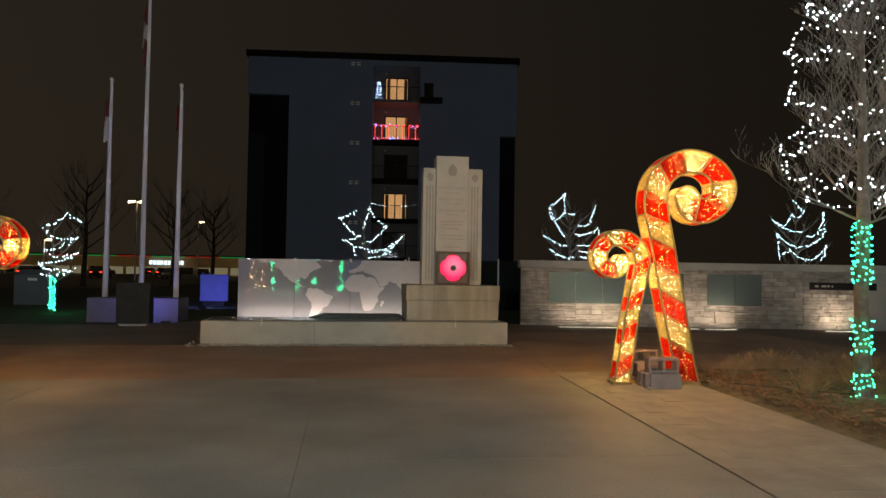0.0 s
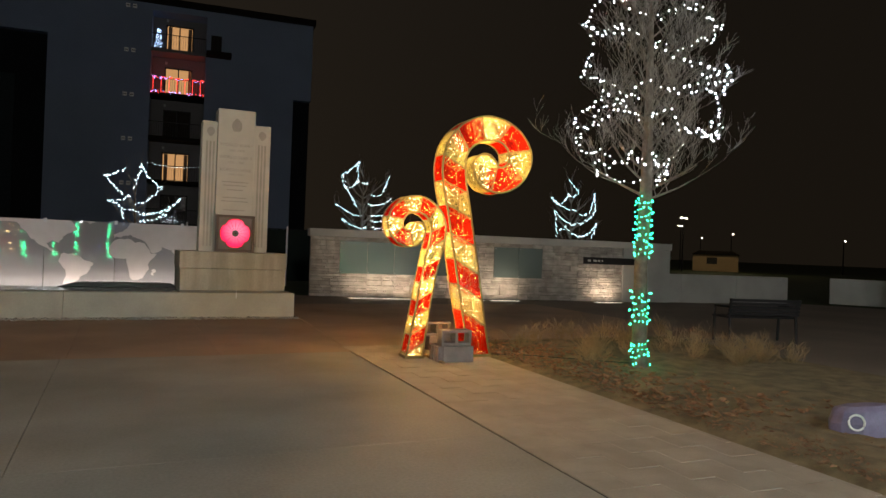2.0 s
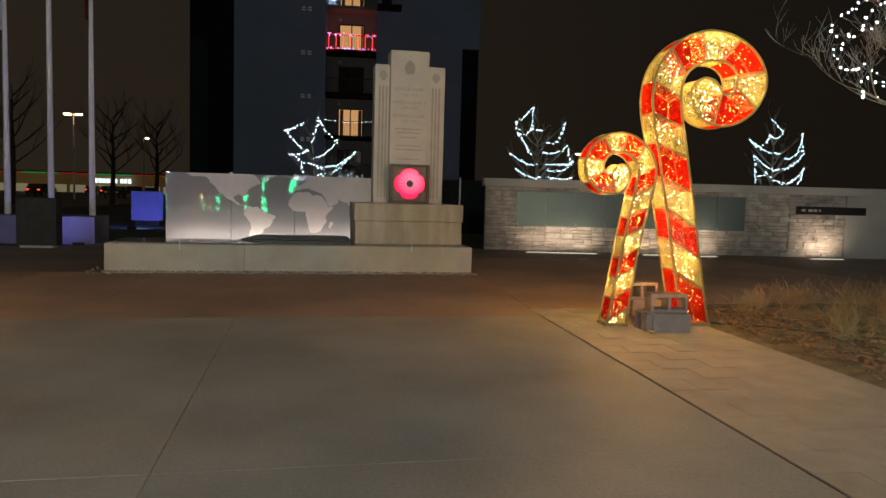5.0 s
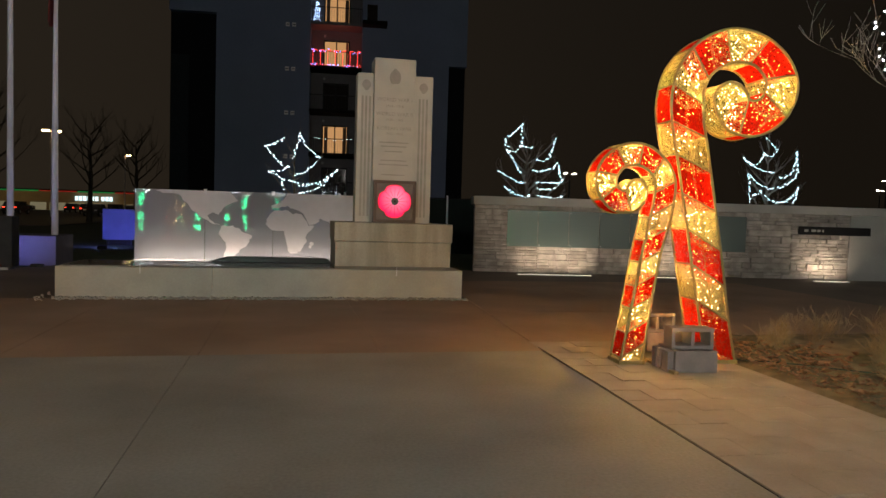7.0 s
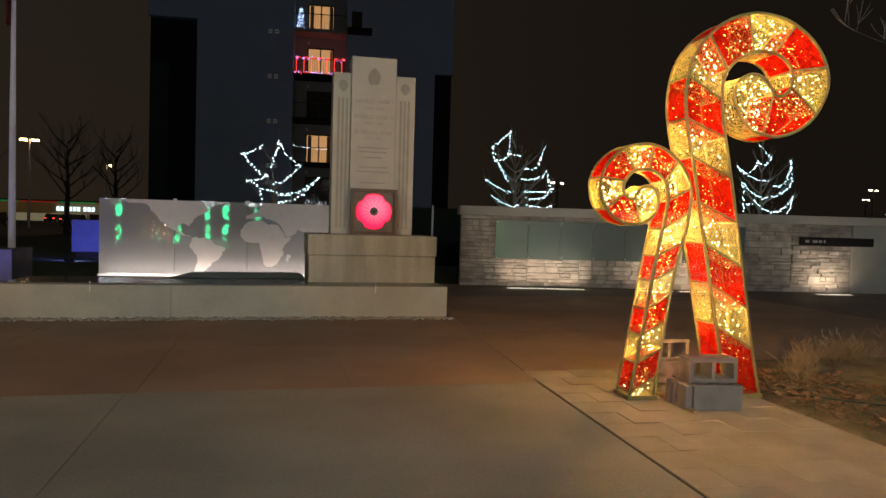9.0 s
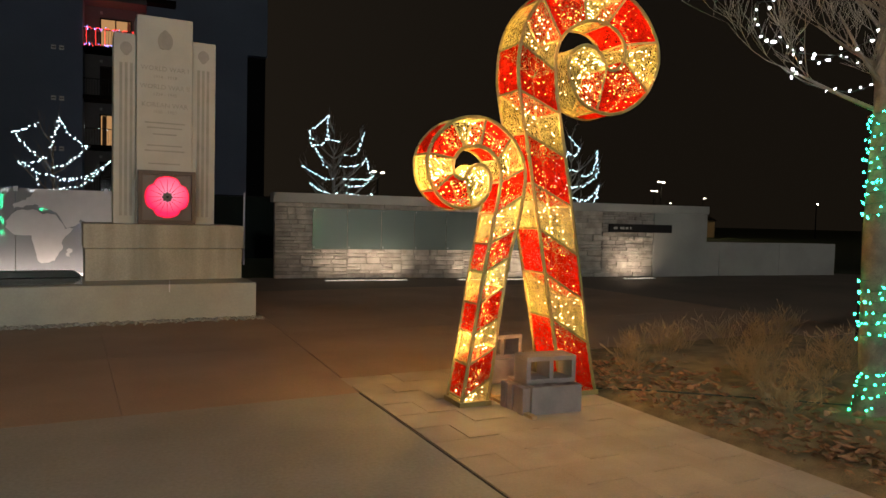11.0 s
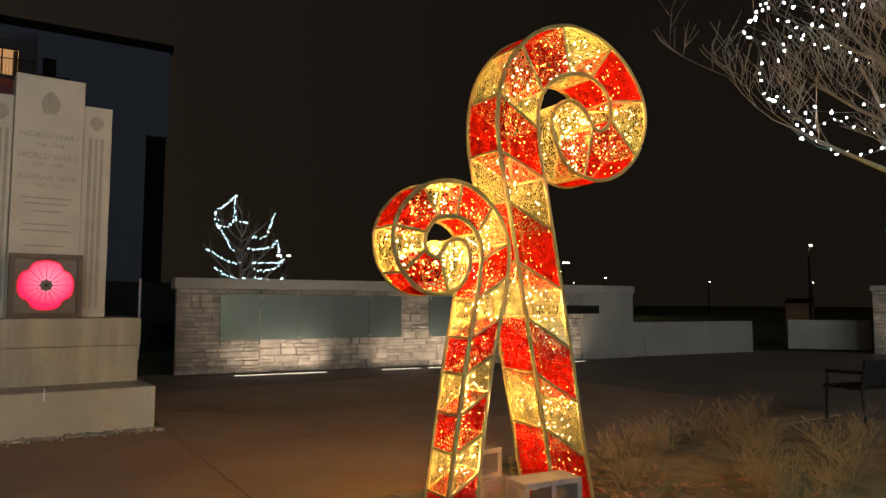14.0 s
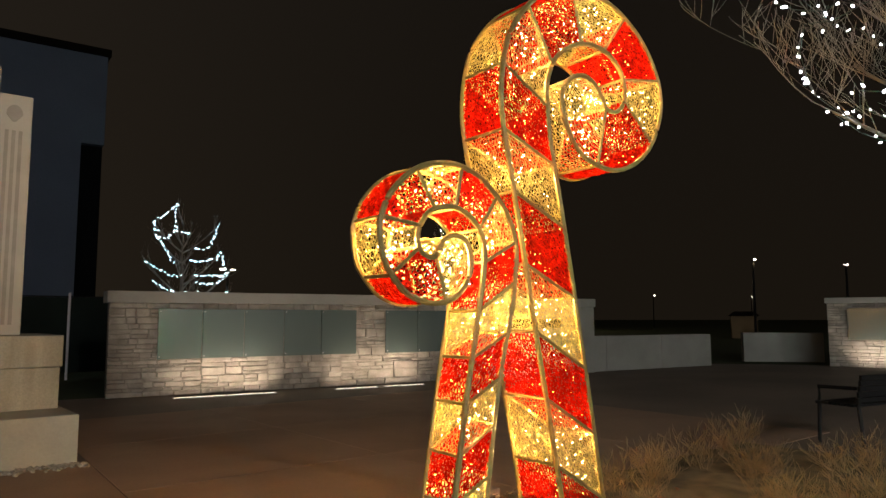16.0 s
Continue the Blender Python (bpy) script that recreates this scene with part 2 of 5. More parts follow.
class Shape:
    """Gathers faces, then makes one mesh."""

    def __init__(self):
        self.v, self.f = [], []

    def poly(self, pts, faces):
        k = len(self.v)
        self.v += [tuple(p) for p in pts]
        self.f += [tuple(i + k for i in fc) for fc in faces]
        return self

    def box(self, x0, x1, y0, y1, z0, z1, jit=0.0):
        j = (lambda: random.uniform(-jit, jit)) if jit else (lambda: 0)
        p = [(x + j(), y + j(), z + j()) for z in (z0, z1) for y in (y0, y1) for x in (x0, x1)]
        return self.poly(p, ((0, 2, 3, 1), (4, 5, 7, 6), (0, 1, 5, 4), (2, 6, 7, 3), (0, 4, 6, 2), (1, 3, 7, 5)))

    def soft_box(self, x0, x1, y0, y1, z0, z1, c):
        """A box with chamfered upper and front edges all round."""
        pts = []
        for z, e in ((z0, 0), (z1 - c, 0), (z1, c)):
            pts += [(x0 + e, y0 + e, z), (x1 - e, y0 + e, z), (x1 - e, y1 - e, z), (x0 + e, y1 - e, z)]
        fs = [(3, 2, 1, 0), (8, 9, 10, 11)]
        for r in (0, 4):
            fs += [(r + i, r + (i + 1) % 4, r + 4 + (i + 1) % 4, r + 4 + i) for i in range(4)]
        return self.poly(pts, fs)

    def prism(self, outline, y0, y1):
        """An outline in x and z, drawn out in y."""
        n = len(outline)
        pts = [(x, y0, z) for x, z in outline] + [(x, y1, z) for x, z in outline]
        fs = [tuple(range(n)), tuple(range(2 * n - 1, n - 1, -1))]
        fs += [(i, i + n, (i + 1) % n + n, (i + 1) % n) for i in range(n)]
        return self.poly(pts, fs)

    def tube(self, pts, radii, n=6, caps=True):
        pts = [Vector(p) for p in pts]
        if isinstance(radii, (int, float)):
            radii = [radii] * len(pts)
        k = len(self.v)
        up = Vector((0, 0, 1))
        for i, p in enumerate(pts):
            d = (pts[min(i + 1, len(pts) - 1)] - pts[max(i - 1, 0)])
            d = d.normalized() if d.length > 1e-9 else up
            a = d.cross(up if abs(d.z) < 0.9 else Vector((1, 0, 0))).normalized()
            b = d.cross(a)
            for s in range(n):
                w = 2 * math.pi * s / n
                self.v.append(tuple(p + (a * math.cos(w) + b * math.sin(w)) * radii[i]))
        for i in range(len(pts) - 1):
            for s in range(n):
                t = (s + 1) % n
                self.f.append((k + i * n + s, k + i * n + t, k + (i + 1) * n + t, k + (i + 1) * n + s))
        if caps:
            self.f.append(tuple(k + s for s in range(n)))
            self.f.append(tuple(k + (len(pts) - 1) * n + s for s in reversed(range(n))))
        return self

    def bead(self, p, r, stretch=1.0, way=(0, 0, 1)):
        """A small eight-sided bulb."""
        p, w = Vector(p), Vector(way).normalized()
        a = w.cross(Vector((0.3, 1, 0.1))).normalized()
        b = w.cross(a)
        pts = [p + w * r * stretch, p - w * r * stretch, p + a * r, p + b * r, p - a * r, p - b * r]
        return self.poly(pts, [(0, 2, 3), (0, 3, 4), (0, 4, 5), (0, 5, 2), (1, 3, 2), (1, 4, 3), (1, 5, 4), (1, 2, 5)])

    def lathe(self, prof, n=16, at=(0, 0, 0)):
        k = len(self.v)
        for r, z in prof:
            for s in range(n):
                w = 2 * math.pi * s / n
                self.v.append((at[0] + r * math.cos(w), at[1] + r * math.sin(w), at[2] + z))
        for i in range(len(prof) - 1):
            for s in range(n):
                t = (s + 1) % n
                self.f.append((k + i * n + s, k + i * n + t, k + (i + 1) * n + t, k + (i + 1) * n + s))
        self.f.append(tuple(k + s for s in reversed(range(n))))
        self.f.append(tuple(k + (len(prof) - 1) * n + s for s in range(n)))
        return self

    def mesh(self, name, mat, smooth=False):
        me = bpy.data.meshes.new(name)
        me.from_pydata(self.v, [], self.f)
        me.materials.append(mat)
        if smooth:
            me.polygons.foreach_set("use_smooth", [True] * len(me.polygons))
        me.update()
        return me


def part(name, shape, mat, parent=None, label="", smooth=False, bevel=0.0):
    """Links a shape as one mesh object under a thing or a part."""
    ob = new(name, shape.mesh(name, mat, smooth) if isinstance(shape, Shape) else shape)
    ob.parent = parent
    if bevel:
        bv = ob.modifiers.new("bevel", "BEVEL")
        bv.width, bv.segments, bv.limit_method = bevel, 2, "ANGLE"
    return tagged(ob, label)


def thing(name, m, label, category, group="", kind=""):
    ob = new(name)
    ob.empty_display_size = 0.2
    ob.matrix_basis = m if isinstance(m, Matrix) else pose(*m)
    return tagged(ob, label, category, group, kind)


def setting(name, shape, mat, label, category="", bevel=0.0, smooth=False):
    return tagged(part(name, shape, mat, None, label, smooth, bevel), category=category, kind="structure")


def text_mesh(words, size, depth=0.004):
    cu = bpy.data.curves.new("words", "FONT")
    cu.body, cu.size, cu.extrude, cu.align_x, cu.resolution_u = words, size, depth, "CENTER", 2
    tmp = new("words", cu)
    me = bpy.data.meshes.new_from_object(tmp)
    bpy.data.objects.remove(tmp)
    bpy.data.curves.remove(cu)
    return me


# ---------------------------------------------------------------- ground
setting("ground", Shape().poly([(-700, -300, -0.05), (700, -300, -0.05), (700, 900, -0.05), (-700, 900, -0.05)], [(0, 1, 2, 3)]), LAWN,
        "dark night lawn reaching to the horizon", "ground")
pl = Shape()
edge = [(-16, -30), (24, -30), (24, 14), (21, 18.2), (16, 18.2), (4.6, 19.8), (-1, 20.6), (-4, 20.4), (-5, 18.9), (-16, 18.6)]
pl.poly([(x, y, -0.012) for x, y in edge] + [(x, y, -0.2) for x, y in edge],
        [tuple(range(len(edge)))] + [(i, i + 10, (i + 1) % 10 + 10, (i + 1) % 10) for i in range(10)])
setting("pavement_plaza", pl, PLAZA, "dark brown concrete plaza paving", "pavement")
setting("road_parking", Shape().box(-200, -14, 50, 178, -0.2, -0.02), ASPHALT, "dark asphalt parking lot before the shops", "road")

# ---------------------------------------------------------------- memorial
def memorial_base():
    th = thing("memorial_base", (0, 0, 0), "long low smooth grey concrete base of the memorial", "plinth")
    xs = (-2.67, -0.55, 3.25)
    for a, b in zip(xs, xs[1:]):
        part("base_block", Shape().soft_box(a + 0.003, b - 0.003, 13.81, 15.0, -0.01, 0.455, 0.008), BASEM, th)
    part("polished_top", Shape().box(-2.6, 1.25, 13.95, 14.98, 0.4555, 0.467), POLISHED, th, "polished dark stone top, mirroring the glass behind")
    part("joint_strip", Shape().box(2.19, 2.2, 13.80, 13.812, 0.36, 0.50), STEELPOLE, th, "thin bright metal joint strip")
    part("joint_strip", Shape().box(-1.55, -1.54, 13.80, 13.812, 0.36, 0.50), STEELPOLE, th, "thin bright metal joint strip")
    return th


memorial_base()
tagged(part("black_slab", Shape().prism([(-0.72, 0.468), (1.24, 0.468), (1.24, 0.50), (1.15, 0.555), (-0.42, 0.555)], 14.86, 15.0), BLACKSTONE, None,
            "black granite slab lying on the memorial base", bevel=0.006), category="slab")


def memorial():
    th = thing("war_memorial", (0, 0, 0), "pale limestone war memorial with fluted shoulders on a weathered plinth", "memorial")
    part("plinth", Shape().box(1.28, 3.20, 14.46, 15.75, 0.0, 0.86), PLINTHM, th, "weathered concrete plinth with pale streaks", bevel=0.01)
    part("plinth_cap", Shape().box(1.26, 3.22, 14.44, 15.77, 0.862, 1.175), PLINTHM, th, bevel=0.012)
    part("centre_slab", Shape().box(1.885, 2.585, 14.77, 15.25, 1.175, 3.915), GRANITE, th, bevel=0.012)
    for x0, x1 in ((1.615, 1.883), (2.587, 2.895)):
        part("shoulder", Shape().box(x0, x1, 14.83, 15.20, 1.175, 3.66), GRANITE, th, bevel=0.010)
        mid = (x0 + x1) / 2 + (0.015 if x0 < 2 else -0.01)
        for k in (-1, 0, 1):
            # no groove: a thin proud strip in the shade tone
            part("flute", Shape().box(mid + k * 0.062 - 0.017, mid + k * 0.062 + 0.017, 14.822, 14.84, 1.28, 3.28), CARVE_SHADE, th, "darker raised strip, painted shade of a sunk vertical flute")
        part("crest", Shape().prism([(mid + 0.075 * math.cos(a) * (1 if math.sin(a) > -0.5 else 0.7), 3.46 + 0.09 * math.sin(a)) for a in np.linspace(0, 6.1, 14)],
                                    14.82, 14.84), CARVE_SHADE, th, "small carved crest")
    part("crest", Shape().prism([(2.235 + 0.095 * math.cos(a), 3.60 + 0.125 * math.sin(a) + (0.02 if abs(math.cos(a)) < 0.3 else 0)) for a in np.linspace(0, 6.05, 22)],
                                14.757, 14.78), CARVE_SHADE, th, "carved oval crest")
    rows = ((3.205, 0.088, "WORLD WAR I"), (3.105, 0.062, "1914 - 1918"), (2.965, 0.088, "WORLD WAR II"), (2.875, 0.062, "1939 - 1945"),
            (2.725, 0.088, "KOREAN WAR"), (2.645, 0.062, "1950 - 1953"))
    for z, size, words in rows:
        me = text_mesh(words, size)
        me.materials.append(CARVE_SHADE)
        ob = part("lettering", me, CARVE_SHADE, th, "cut letters reading " + words)
        ob.matrix_basis = pose(2.235, 14.766, z, 90)
        tagged(ob, kind="stuff")
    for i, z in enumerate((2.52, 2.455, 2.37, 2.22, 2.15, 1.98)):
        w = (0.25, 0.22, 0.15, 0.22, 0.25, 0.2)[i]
        part("small_lettering", Shape().box(2.235 - w, 2.235 + w, 14.765, 14.775, z - 0.009, z + 0.009), CARVE_SHADE, th, "line of small worn lettering")
    return th


memorial()


def poppy_sign():
    th = thing("poppy_light_box", (2.255, 14.60, 1.18), "square dark light box with a glowing pink poppy", "sign")
    fr = Shape()
    for x0, x1, z0, z1 in ((-0.355, 0.355, 0, 0.05), (-0.355, 0.355, 0.65, 0.70), (-0.355, -0.305, 0.05, 0.65), (0.305, 0.355, 0.05, 0.65)):
        fr.box(x0, x1, 0, 0.17, z0, z1)
    part("frame", fr, material("brown_box_frame", (0.05, 0.03, 0.025), 0.5, bump=0.1), th, "dark brown frame")
    part("back_panel", Shape().box(-0.305, 0.305, 0.05, 0.17, 0.05, 0.65), material("grey_box_panel", (0.13, 0.12, 0.115), 0.6, bump=0.1), th)
    petal = glow("poppy_pink", (1.0, 0.06, 0.155), 1.25)
    # paler pink above the centre: highlight on the front, painted into the glow
    pn, plk = petal.node_tree.nodes, petal.node_tree.links
    ptc, plen, pmr, prm = (pn.new("ShaderNode" + k) for k in ("TexCoord", "VectorMath", "MapRange", "ValToRGB"))
    plen.operation = "DISTANCE"
    plen.inputs[1].default_value = (0.02, 0.02, 0.41)
    pmr.inputs[1].default_value, pmr.inputs[2].default_value = 0.05, 0.27
    prm.color_ramp.elements[0].color, prm.color_ramp.elements[1].color = (1.0, 0.27, 0.40, 1), (1.0, 0.03, 0.13, 1)
    plk.new(ptc.outputs["Object"], plen.inputs[0])
    plk.new(plen.outputs["Value"], pmr.inputs[0])
    plk.new(pmr.outputs[0], prm.inputs[0])
    plk.new(prm.outputs[0], pn["Emission"].inputs[0])
    rim = glow("poppy_red_rim", (1.0, 0.02, 0.05), 1.3)
    dark_vein = glow("poppy_vein", (0.75, 0.01, 0.06), 0.9)

    def lobes(r):
        out = []
        for a in np.linspace(0, 2 * math.pi, 96, endpoint=False):
            off = abs(math.degrees(a) % 90 - 45)
            w = r * (1 - 0.12 * math.exp(-((off / 11) ** 2)))
            out.append((w * math.cos(a), 0.355 + w * math.sin(a)))
        return out
    part("flower_rim", Shape().prism(lobes(0.277), 0.030, 0.050), rim, th, "red neon outline of the poppy")
    part("flower", Shape().prism(lobes(0.262), 0.022, 0.0299), petal, th, "glowing pink petals with a painted paler highlight")
    for a in np.linspace(0, 2 * math.pi, 16, endpoint=False):
        c, s = math.cos(a), math.sin(a)
        r0, r1 = 0.075, 0.235
        part("petal_vein", Shape().prism([(r0 * c - 0.004 * s, 0.355 + r0 * s + 0.004 * c), (r0 * c + 0.004 * s, 0.355 + r0 * s - 0.004 * c),
                                          (r1 * c + 0.0015 * s, 0.355 + r1 * s - 0.0015 * c), (r1 * c - 0.0015 * s, 0.355 + r1 * s + 0.0015 * c)], 0.018, 0.0219), dark_vein, th)
    part("flower_heart", Shape().prism([(0.062 * (1 + 0.12 * math.cos(8 * a)) * math.cos(a), 0.355 + 0.062 * (1 + 0.12 * math.cos(8 * a)) * math.sin(a)) for a in np.linspace(0, 6.2, 40)],
                                       0.010, 0.0175), material("poppy_heart", (0.10, 0.09, 0.085), 0.6, bump=0.1), th, "dark grey heart of the poppy")
    part("heart_dot", Shape().prism([(0.016 * math.cos(a), 0.355 + 0.016 * math.sin(a)) for a in np.linspace(0, 6, 12)], 0.004, 0.0098), DARKMETAL, th)
    part("latch", Shape().bead((0, 0.02, -0.004), 0.01), STEELPOLE, th)
    return th


poppy_sign()

pb = Shape()
rng = random.Random(4)
for _ in range(900):
    x = rng.uniform(-2.95, 3.3)
    y = 13.80 - abs(rng.gauss(0, 0.09)) if x > -2.67 else rng.uniform(13.5, 14.9)
    r = rng.uniform(0.012, 0.036)
    pb.bead((x, y, r * 0.4), r, rng.uniform(0.5, 0.9), (rng.uniform(-0.4, 0.4), rng.uniform(-0.4, 0.4), 1))
tagged(part("pebbles", pb, PEBBLE, None, "strip of grey river pebbles along the memorial base", smooth=True), category="pebbles", kind="stuff")


# ---------------------------------------------------------------- glass wall with the world map
def map_wall():
    th = thing("map_glass_wall", (-3.08, 21.1, 0.0, 0, 0, -2.0), "tall glass wall with a frosted world map, lit along its foot", "glass wall")
    for i in range(4):
        part("pane", Shape().box(i * 1.62 + 0.003, i * 1.62 + 1.615, 0, 0.03, 0.03, 1.76), MAPGLASS, th)
        part("clip", Shape().box(i * 1.62 + 1.585, i * 1.62 + 1.655, -0.02, 0.05, 1.70, 1.80), STEELPOLE, th, "small bright steel clip")
    part("foot_channel", Shape().box(-0.02, 6.5, -0.04, 0.07, 0.0, 0.05), STEELPOLE, th)
    kx, kz = 0.0175, 0.0152
    lands = {
        "north_america": ((-165, 62), (-150, 70), (-120, 70), (-95, 72), (-80, 70), (-62, 58), (-55, 50), (-66, 44), (-76, 36), (-81, 26), (-90, 30), (-97, 25), (-90, 16), (-79, 8), (-92, 13), (-106, 22), (-117, 32), (-125, 45), (-135, 58), (-152, 59)),
        "south_america": ((-78, 8), (-62, 10), (-50, 1), (-35, -6), (-39, -17), (-48, -27), (-57, -37), (-65, -45), (-68, -55), (-75, -48), (-71, -30), (-71, -18), (-81, -5)),
        "africa": ((-17, 21), (-6, 35), (10, 37), (20, 31), (33, 31), (43, 12), (51, 12), (40, -3), (40, -15), (33, -27), (26, -34), (18, -34), (12, -17), (9, 3), (-8, 4), (-17, 14)),
        "eurasia": ((-9, 37), (-9, 44), (0, 49), (8, 54), (12, 64), (25, 71), (60, 69), (100, 76), (140, 73), (178, 68), (160, 60), (142, 54), (130, 42), (122, 38), (121, 28), (108, 20), (104, 9), (97, 17), (88, 22), (78, 8), (72, 20), (58, 25), (58, 20), (44, 13), (36, 30), (28, 37), (16, 40), (12, 44), (3, 42)),
        "greenland": ((-73, 78), (-30, 82), (-20, 72), (-42, 60), (-52, 66)),
        "madagascar": ((44, -16), (50, -15), (47, -25), (44, -23)),
        "australia": ((114, -22), (131, -12), (142, -11), (153, -27), (147, -38), (131, -32), (116, -34)),
    }
    for land, pts in lands.items():
        out = []
        for (a, b), (c, d) in zip(pts, pts[1:] + pts[:1]):
            for s in (0, 0.33, 0.66):
                w = 1.6 if s else 0.4
                lon, lat = a + (c - a) * s + random.uniform(-w, w), b + (d - b) * s + random.uniform(-w, w)
                out.append((3.66 + (lon - 17) * kx, min(1.755, 0.78 + lat * kz)))
        part("land", Shape().prism(out, -0.006, -0.001), FROST, th, "frosted outline of " + land.replace("_", " "))
    return th


map_wall()
area_lamp("map_foot_light", pose(0.1, 20.72, 0.03, 0, 0, -2) @ pose(0, 0, 0, 180 - 35), 33, (1.0, 0.83, 0.66), 6.2, 0.05)
area_lamp("map_foot_light", pose(0.1, 21.3, 0.04, 0, 0, -2) @ pose(0, 0, 0, 180 + 10), 20, (1.0, 0.83, 0.66), 6.2, 0.05)

# ---------------------------------------------------------------- stone memorial wall
WALL_AT = pose(4.90, 19.34, 0, 0, 0, -8.6)
WALL_TALL = 1.82


def memorial_wall():
    th = thing("wall_memorial", WALL_AT, "long ledgestone wall with concrete coping and glass plaques", "wall", kind="structure")
    part("core", Shape().box(0.03, 9.4, 0.06, 0.50, 0, 1.62), MORTAR, th)
    part("coping", Shape().box(-0.04, 9.4, -0.05, 0.58, 1.62, WALL_TALL), WALLCON, th, "smooth concrete coping", bevel=0.008)
    part("end_block", Shape().box(9.41, 11.05, 0.0, 0.5, 0, 1.615), WALLCON, th, "plain grey concrete end block", bevel=0.01)
    part("end_coping", Shape().box(9.405, 11.08, -0.03, 0.56, 1.62, WALL_TALL), WALLCON, th, bevel=0.008)
    for s0, n in ((0.78, 5), (5.21, 2)):
        for i in range(n):
            x = s0 + i * 0.755
            part("plaque", Shape().box(x + 0.006, x + 0.749, -0.045, -0.02, 0.64, 1.51), PLAQUE, th, "dark green glass name plaque")
            for z in (0.68, 1.47):
                part("stud", Shape().bead((x + 0.04, -0.05, z), 0.012), STEELPOLE, th)
    part("name_board", Shape().box(8.05, 9.88, -0.09, -0.03, 1.12, 1.32), DARKMETAL, th, "long dark name board with small pale lettering")
    for i, (a, b) in enumerate(((0.12, 0.22), (0.30, 0.42), (0.45, 0.53), (0.58, 0.62))):
        part("lettering", Shape().box(8.05 + a, 8.05 + b, -0.095, -0.0905, 1.19, 1.25), WALLCON, th)
    return th


stone_wall = memorial_wall()
for s0, k in ((1.45, 0.8), (2.35, 1.2), (4.4, 0.8), (5.45, 1.2), (8.72, 1.5)):
    lt = thing("ground_light", WALL_AT @ pose(s0, -0.42, 0), "linear warm light set flush in the paving", "light", "lights along the stone wall")
    part("lens", Shape().box(-0.42, 0.42, -0.013, 0.013, -0.01, 0.004), GROUNDLED, lt)
    part("rim", Shape().box(-0.44, 0.44, -0.05, 0.05, -0.012, 0.001), STEELPOLE, lt)
    area_lamp("wall_wash", WALL_AT @ pose(s0, -0.40, 0.012) @ pose(0, 0, 0, 180 - 28), 9 * k, (1.0, 0.77, 0.53), 0.8, 0.06, 130)


def low_wall(m, length, tall, name):
    w = thing(name, m, "low plain grey concrete wall", "wall", kind="structure")
    n = max(1, round(length / 2.4))
    for i in range(n):
        part("panel", Shape().box(i * length / n + 0.004, (i + 1) * length / n - 0.004, 0, 0.4, 0, tall), WALLCON, w, bevel=0.01)
    return w


low_wall(pose(14.4, 18.08, 0, 0, 0, -8.4), 6.12, 0.89, "wall_low_east")
low_wall(pose(22.88, 17.47, 0, 0, 0, -52), 2.3, 0.89, "wall_low_gap")
w2 = thing("wall_stone_east", pose(22.5, 14.82, 0, 0, 0, -75), "second ledgestone wall with a glass plaque", "wall", kind="structure")
part("core", Shape().box(0, 6, 0.05, 0.5, 0, 1.75), MORTAR, w2)
part("coping", Shape().box(-0.04, 6, -0.05, 0.55, 1.75, 1.9), WALLCON, w2, bevel=0.01)
part("plaque", Shape().box(0.5, 3.4, -0.05, -0.02, 0.75, 1.6), PLAQUE, w2, "dark glass name plaque")
area_lamp("wall_wash", pose(22.5, 14.82, 0, 0, 0, -75) @ pose(1.3, -0.4, 0.02) @ pose(0, 0, 0, 180 - 28), 14, (1.0, 0.82, 0.60), 1.2, 0.06, 130)


# ---------------------------------------------------------------- candy canes
def smooth_line(knots, n=240):
    """Evenly spaced points on a smooth curve through knots."""
    k = [Vector(q) for q in knots]
    k = [k[0] * 2 - k[1]] + k + [k[-1] * 2 - k[-2]]
    fine = []
    for a, b, c, d in zip(k, k[1:], k[2:], k[3:]):
        for m in range(24):
            t = m / 24
            fine.append(0.5 * (2 * b + (c - a) * t + (2 * a - 5 * b + 4 * c - d) * t * t + (3 * b - a - 3 * c + d) * t ** 3))
    fine.append(k[-2])
    run = np.concatenate([[0], np.cumsum([(q - p).length for p, q in zip(fine, fine[1:])])])
    at = np.linspace(0, run[-1], n)
    return np.column_stack([np.interp(at, run, [q[m] for q in fine]) for m in (0, 1)])


def fraction(edge_pts, q):
    """How far along a curve the point nearest to q lies."""
    return int(np.argmin(((edge_pts - np.array(q)) ** 2).sum(axis=1))) / (len(edge_pts) - 1)


def along(edge_pts, p):
    i = min(max(p, 0), 1) * (len(edge_pts) - 1)
    k = min(int(i), len(edge_pts) - 2)
    return edge_pts[k] * (1 - (i - k)) + edge_pts[k + 1] * (i - k)


